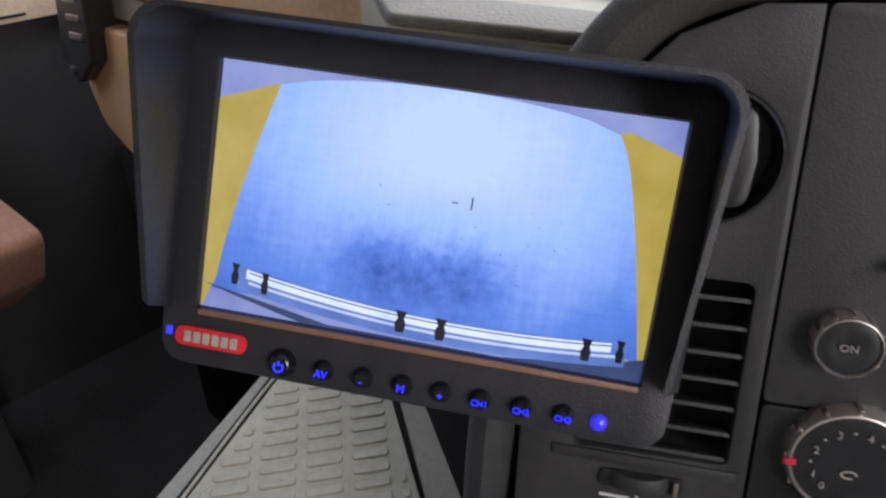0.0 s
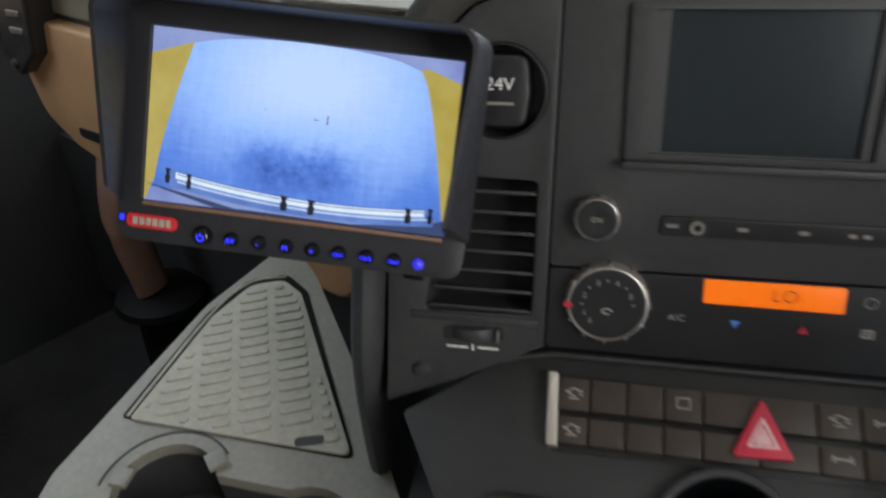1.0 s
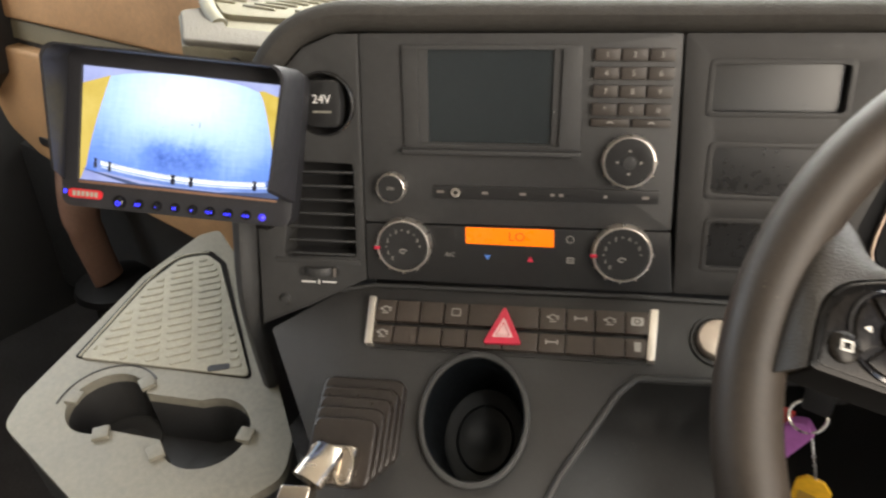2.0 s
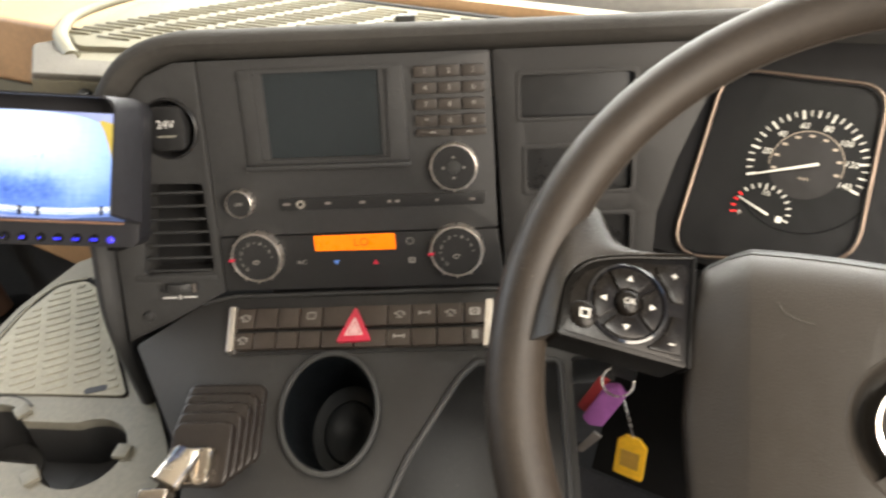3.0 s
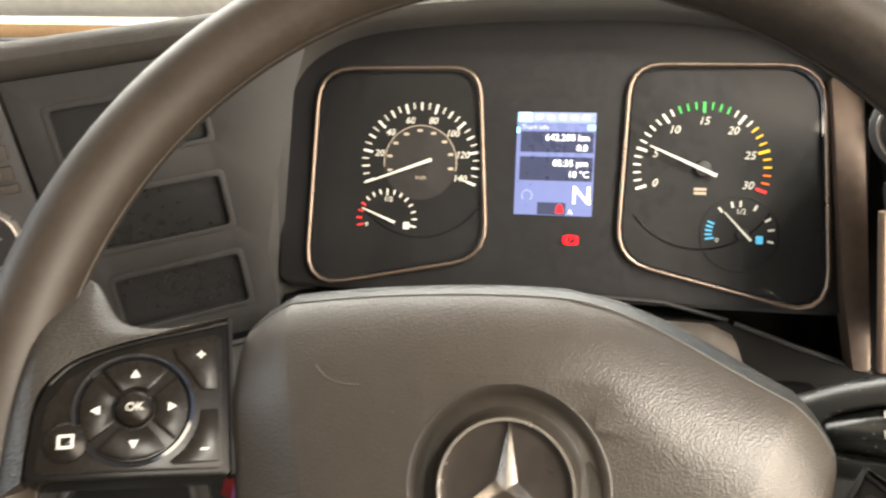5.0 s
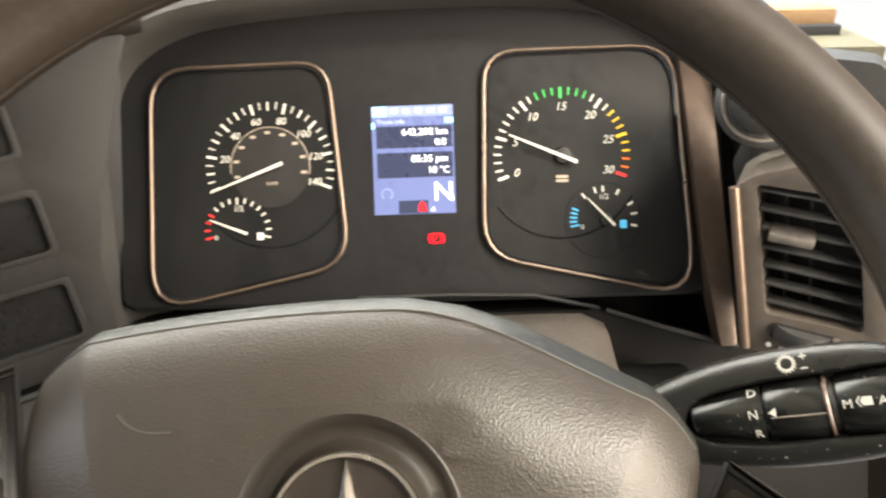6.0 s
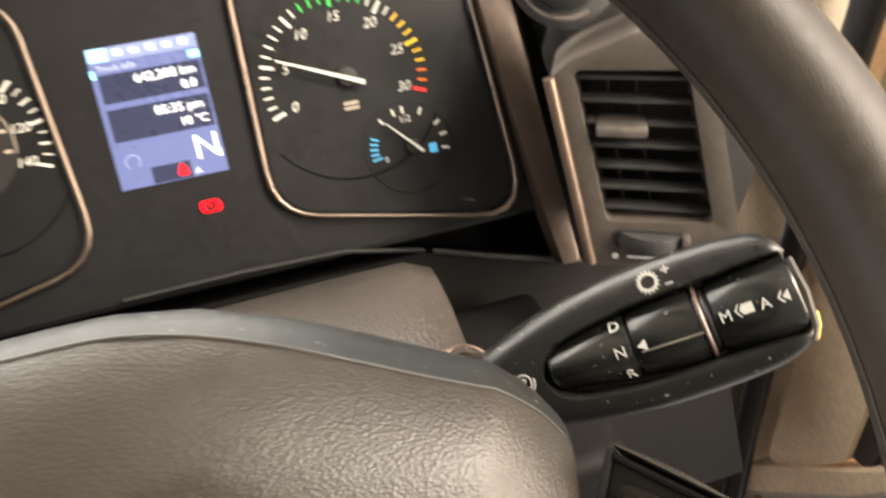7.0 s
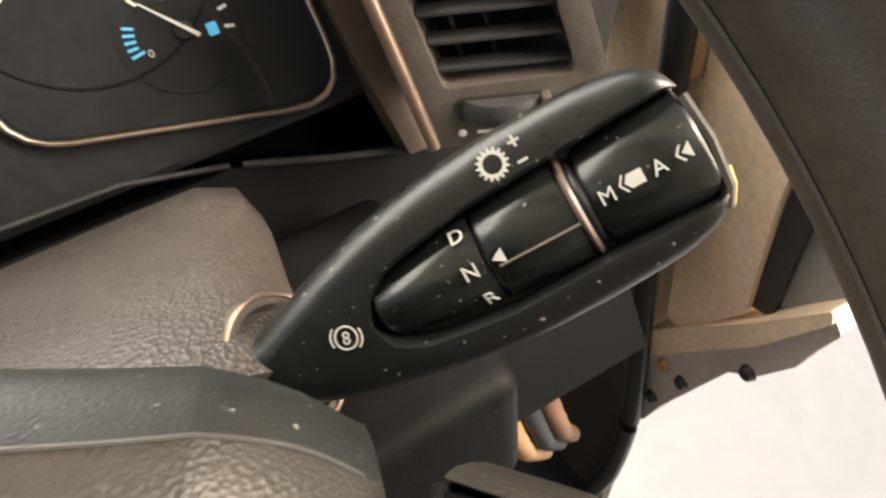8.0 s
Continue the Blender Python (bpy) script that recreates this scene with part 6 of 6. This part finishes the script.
flat_mark([(-2.0, 0), (1.4, 2.0), (1.4, -2.0)], 0.0085, -0.0004, 0.0026, ring_knob)
flat_mark([(-1.3, 1.8), (2.3, 1.8), (2.3, -1.8), (-1.3, -1.8), (-2.5, 0)], 0.0458, 0.0008, 0.0030, tip)
flat_mark([(-4.0, 0), (-2.6, 2.2), (-2.0, 2.2), (-3.4, 0), (-2.0, -2.2), (-2.6, -2.2)], 0.0458, 0.0008, 0.0030, tip)
flat_mark([(-0.8, 0), (1.6, 2.0), (1.6, -2.0)], 0.0585, 0.0008, 0.0028, tip)
flat_mark([(-2.4, 0), (-0.9, 2.0), (-0.2, 2.0), (-1.7, 0), (-0.2, -2.0), (-0.9, -2.0)], 0.0585, 0.0008, 0.0028, tip)
part("notch_line", box(0.0075, 0.0298, -0.0030, -0.0024, 0.0016, 0.0023, 0.0002), SATIN, ring_knob)
gear = [((0.0034 if k % 4 < 2 else 0.0043) * math.cos(2 * math.pi * k / 64), (0.0034 if k % 4 < 2 else 0.0043) * math.sin(2 * math.pi * k / 64)) for k in range(64)]
part("gear_symbol", turned(prism(gear, 0, 0.0003, 0, holes=[circle(0, 0, 0.0025, 0.0025, 24)]), pose(0.0180, 0.0203, 0.0)), PRINT, stalk)
part("plus_symbol", turned(join(box(-0.0015, 0.0015, -0.00035, 0.00035, 0, 0.0003, 0), box(-0.00035, 0.00035, -0.0015, 0.0015, 0, 0.0003, 0)), pose(0.0252, 0.0228, 0.0)), PRINT, stalk)
part("minus_symbol", turned(box(-0.0014, 0.0014, -0.00035, 0.00035, 0, 0.0003, 0), pose(0.0250, 0.0175, 0.0)), PRINT, stalk)
part("brake_symbol", turned(join(*[sweep([(r * math.cos(radians(a)), r * math.sin(radians(a)), 0) for a in range(a0, a1, 12)], circle(0, 0, 0.0003, 0.0002, 6)) for r, a0, a1 in ((0.0032, 0, 361), (0.0045, -40, 41), (0.0045, 140, 221))], *[sweep([(0.0008 * math.cos(radians(a)), dy + 0.0008 * math.sin(radians(a)), 0) for a in range(0, 361, 30)], circle(0, 0, 0.00028, 0.0002, 6)) for dy in (-0.0008, 0.0008)]), pose(-0.0390, -0.0005, 0.0003, 0, 0, -20)), PRINT, stalk)

# ---- driver's side vent and light switch ----
rv = thing("side_air_vent", VENT, "dark side air vent with slats and a metal tab", "air vent", "air vents")
hole = rounded(mm((-16, 101), (36, 102), (58, 25), (6, 23)), 0.004)
part("frame", prism(rounded(mm((-27, 96), (-18, 105), (14, 120), (42, 119), (74, 12), (70, -4), (1, -3)), [0.006, 0.01, 0.02, 0.02, 0.01, 0.01, 0.006]), -0.05, 0.0, 0.004, holes=[hole]), material("vent_brown", (0.078, 0.067, 0.058), 0.42, grain=0.2, grain_scale=1200), rv)
part("frame_edge", sweep([(0.0, -0.002, 0.001), (-0.0265, 0.097, 0.001)], circle(0, 0, 0.0028, 0.0028, 10)), BRONZE, rv)
part("duct", prism(mm((-26, 108), (40, 107), (66, 16), (-3, 16)), -0.055, -0.051), BLACK, rv)
for k in range(7):
    y = 96 - 11.3 * k
    s = (103 - y) / 81
    part("slat", turned(box((-16 + 22 * s) / 1000, (36 + 22 * s) / 1000, -0.0010, 0.0010, -0.014, -0.005, 0.0007), Matrix.Translation((0, y / 1000, 0)) @ pose(0, 0, 0, 4)), DARK, rv)
for x in (6, 20, 34):
    part("fin", turned(box(-0.0008, 0.0008, 0.024, 0.100, -0.034, -0.022, 0.0003), pose(x / 1000, 0, 0, 0, 0, 12)), DARK, rv)
part("tab", box(-0.003, 0.021, 0.0695, 0.0755, -0.016, 0.003, 0.0016), SATIN, rv, "metal louvre tab")
part("thumb_recess", prism(rounded(mm((11, 8), (47, 9), (49, 19), (10, 19)), 0.004), -0.002, 0.0012, 0.0006), BLACK, rv)
part("thumb_wheel", turned(lathe([(0, -0.0045), (0.019, -0.0045), (0.020, 0), (0.019, 0.0045), (0, 0.0045)], 40), pose(0.029, 0.0135, -0.010, 90)), DARK, rv)
part("thumb_mark", box(0.0435, 0.0475, 0.009, 0.019, 0.0, 0.007, 0.001), SATIN, rv)
part("arrow", box(0.018, 0.036, 0.0025, 0.0038, 0.0, 0.0006, 0.0001, 1), WHITEMARK, rv)
part("dot", turned(lathe([(0, 0.0006), (0.0018, 0)], 12), pose(0.012, 0.003, 0)), WHITEMARK, rv)
lk = thing("light_switch", RIGHT @ face(0.2050, -0.085, 0.925, -20, 20), "dark rotary headlamp switch with pale marks", "switch")
part("plate", lathe([(0.027, -0.01), (0.027, 0.001), (0.024, 0.003), (0.0, 0.003)], 36), DARK, lk)
part("knob", lathe([(0.019, 0.002), (0.018, 0.012), (0.014, 0.014), (0, 0.014)], 32), BLACK, lk)
part("arc_mark", sweep([(0.0225 * math.cos(radians(a)), 0.0225 * math.sin(radians(a)), 0.003) for a in range(170, 301, 10)], circle(0, 0, 0.0012, 0.0006, 6)), SATIN, lk)
part("side_panel", turned(prism(rounded(mm((-34, 96), (-14, 165), (30, 165), (78, 128), (90, 60), (78, -10), (4, -12)), 0.01), -0.09, -0.052), VENT), DARK, dash)

# ---- keys ----
keys = thing("key_bunch", pose(-0.1947, -0.2123, 0.7302), "key ring with purple and yellow tags in the ignition", "keys")
part("ring", turned(sweep([(0.0125 * math.cos(a), 0.0125 * math.sin(a), 0) for a in [2 * math.pi * i / 32 for i in range(32)]], circle(0, 0, 0.0011, 0.0011, 8), closed=True), pose(0, 0, 0, 70, 0, 15)), CHROME, keys)
part("purple_tag", turned(prism(rounded(mm((-10, 0), (-2, 8), (8, 2), (8, -40), (-2, -48), (-10, -44)), 0.004), -0.004, 0.004, 0.0015), pose(0.0, 0.0, -0.012, 90, 0, 0) @ pose(0, 0, 0, 0, 0, -22)), material("purple_plastic", (0.34, 0.11, 0.36), 0.4), keys, "purple key tag")
part("red_tag", turned(prism(rounded(mm((-6, 4), (3, 6), (1, -42), (-8, -40)), 0.003), -0.0015, 0.0015, 0.0008), pose(-0.012, 0.004, -0.010, 90, 0, 0) @ pose(0, 0, 0, 0, 0, -20)), material("red_plastic", (0.45, 0.05, 0.05), 0.45), keys, "red key tag")
part("yellow_tag", turned(prism(rounded(mm((-13, -48), (13, -48), (13, -8), (6, 0), (-6, 0), (-12, -8)), 0.003), -0.0015, 0.0015, 0.0006), pose(0.018, 0.002, -0.056, 90, 0, 0)), material("yellow_plastic", (0.75, 0.42, 0.02), 0.45), keys, "yellow key tag")
part("tag_print", turned(box(-0.008, 0.008, -0.036, -0.016, 0.0015, 0.0018, 0), pose(0.018, 0.002, -0.056, 90, 0, 0)), material("tag_ink", (0.35, 0.2, 0.03), 0.6), keys)
part("link", sweep(spline([(0.004, 0, -0.010), (0.010, 0.002, -0.030), (0.018, 0.002, -0.056)]), circle(0, 0, 0.0012, 0.0012, 8)), CHROME, keys)
part("key_blade", turned(prism(mm((-4, 0), (4, 0), (3, -30), (0, -34), (-3, -30)), -0.001, 0.001, 0.0003), pose(-0.012, 0.002, -0.068, 90, 0, 0) @ pose(0, 0, 0, 0, 0, -28)), SATIN, keys)
part("lock_barrel", sweep([(0.004, 0.012, 0.018), (0.004, 0.09, 0.05)], circle(0, 0, 0.016, 0.016, 20)), BLACK, keys)
part("key_bow", turned(box(-0.010, 0.010, -0.004, 0.004, -0.012, 0.014, 0.003), pose(0.003, 0.004, 0.016)), BLACK, keys)

# ---- driver's door side ----
dr = thing("door_1", RIGHT, "tan door pillar trim and grey bolted sill beside the open driver's door", "door", kind="structure")
SIDE = Matrix(((0, 0, 1, 0), (1, 0, 0, 0), (0, 1, 0, 0), (0, 0, 0, 1)))


def side_plate(pts, x0, x1, bevel, bend=0.008):
    """A plate that stands along the cab's side; pts are pairs of y and z, x0 is its inner face."""
    return turned(prism(rounded(pts, bend), x0, x1, bevel, segments=3), SIDE)


SILL = material("sill_beige", (0.52, 0.46, 0.41), 0.45, dust=0.05)
part("pillar_trim", side_plate([(-0.092, 0.74), (-0.113, 0.452), (-0.137, 0.464), (-0.178, 0.538), (-0.171, 0.646), (-0.174, 0.76), (-0.15, 1.1), (-0.09, 1.1)], 0.418, 0.46, 0.010, 0.015), DOORTAN, dr)
part("upper_trim", side_plate([(0.02, 0.60), (-0.02, 0.64), (-0.058, 0.66), (-0.064, 0.735), (-0.05, 1.10), (0.03, 1.12)], 0.43, 0.46, 0.008), DOORTAN, dr)
part("pillar_post", prism(rounded([(0.36, 0.05), (0.40, 0.0), (0.46, 0.0), (0.55, 0.05)], 0.015), 0.74, 1.90), material("pillar_brown", (0.075, 0.058, 0.048), 0.55, grain=0.3, grain_scale=900), dr)
part("dark_strip", side_plate([(-0.172, 0.70), (-0.192, 0.69), (-0.194, 0.545), (-0.176, 0.540)], 0.424, 0.45, 0.003, 0.002), DARK, dr)
part("door_edge", side_plate([(-0.188, 0.70), (-0.245, 0.68), (-0.236, 0.606), (-0.193, 0.542)], 0.430, 0.46, 0.003), material("door_grey", (0.26, 0.25, 0.25), 0.5), dr)
part("sill_top", side_plate([(-0.100, 0.425), (-0.192, 0.548), (-0.234, 0.611), (-0.237, 0.600), (-0.200, 0.527), (-0.105, 0.388)], 0.410, 0.45, 0.005, 0.003), DOORTAN, dr)
part("sill_plate", side_plate([(-0.104, 0.392), (-0.198, 0.530), (-0.234, 0.603), (-0.244, 0.592), (-0.236, 0.566), (-0.229, 0.535), (-0.207, 0.490), (-0.186, 0.468), (-0.135, 0.33), (-0.118, 0.27), (-0.09, 0.30)], 0.414, 0.45, 0.004, 0.006), SILL, dr)
for y, z in ((-0.128, 0.400), (-0.150, 0.400), (-0.124, 0.335), (-0.201, 0.489)):
    part("bolt", turned(lathe([(0, 0.006), (0.0055, 0.005), (0.0075, 0)], 16), pose(0.4135, y, z, 0, -90)), BLACK if y != -0.128 else TAN, dr)
part("kick_panel", side_plate([(-0.088, -0.04), (-0.100, 0.20), (-0.092, 0.36), (-0.080, 0.55), (0.10, 0.55), (0.10, -0.04)], 0.412, 0.43, 0.003), material("kick_brown", (0.085, 0.065, 0.052), 0.7, vary=0.3), dr)
part("rubber_seal", sweep(spline([(0.405, -0.070, 1.10), (0.405, -0.076, 0.90), (0.405, -0.079, 0.72), (0.405, -0.084, 0.60), (0.405, -0.094, 0.473), (0.405, -0.104, 0.373), (0.405, -0.110, 0.260), (0.405, -0.10, 0.12), (0.40, -0.08, 0.02)]), circle(0, 0, 0.009, 0.012, 12)), BLACK, dr)
part("pillar_backing", box(0.465, 0.475, -0.16, 0.06, 0.45, 1.15, 0.002), DOORTAN, dr)
part("pillar_foot", side_plate([(-0.02, 0.36), (-0.080, 0.375), (-0.105, 0.44), (-0.118, 0.49), (-0.14, 0.56), (-0.02, 0.56)], 0.447, 0.463, 0.004), DOORTAN, dr)
loom = thing("cable_loom", RIGHT, "brown wrapped cables under the steering column", "cable")
for k, (dx, mat) in enumerate(((0, TAN), (0.018, DARK), (0.034, material("cable_brown", (0.22, 0.12, 0.07), 0.6)))):
    part("cable", sweep(spline([(0.215 + dx, -0.10, 0.66), (0.222 + dx, -0.135, 0.56), (0.236 + dx, -0.15, 0.48), (0.262 + dx, -0.13, 0.40), (0.30 + dx, -0.10, 0.30)]), circle(0, 0, 0.009, 0.009, 10)), mat, loom)
under = thing("pedal_box", RIGHT, "grey pedal bracket under the column", "bracket")
part("plate", turned(box(-0.03, 0.03, -0.006, 0.006, -0.05, 0.05, 0.004), pose(0.185, -0.08, 0.50, 20, 0, 10)), material("bracket_grey", (0.30, 0.27, 0.25), 0.55), under)
part("side", turned(box(-0.05, 0.05, -0.006, 0.006, -0.10, 0.10, 0.004), pose(0.12, 0.0, 0.36, 25, 0, 0)), TRAYGREY, under)
part("post", box(0.10, 0.22, -0.02, 0.06, 0.0, 0.42, 0.01), DARK, under)
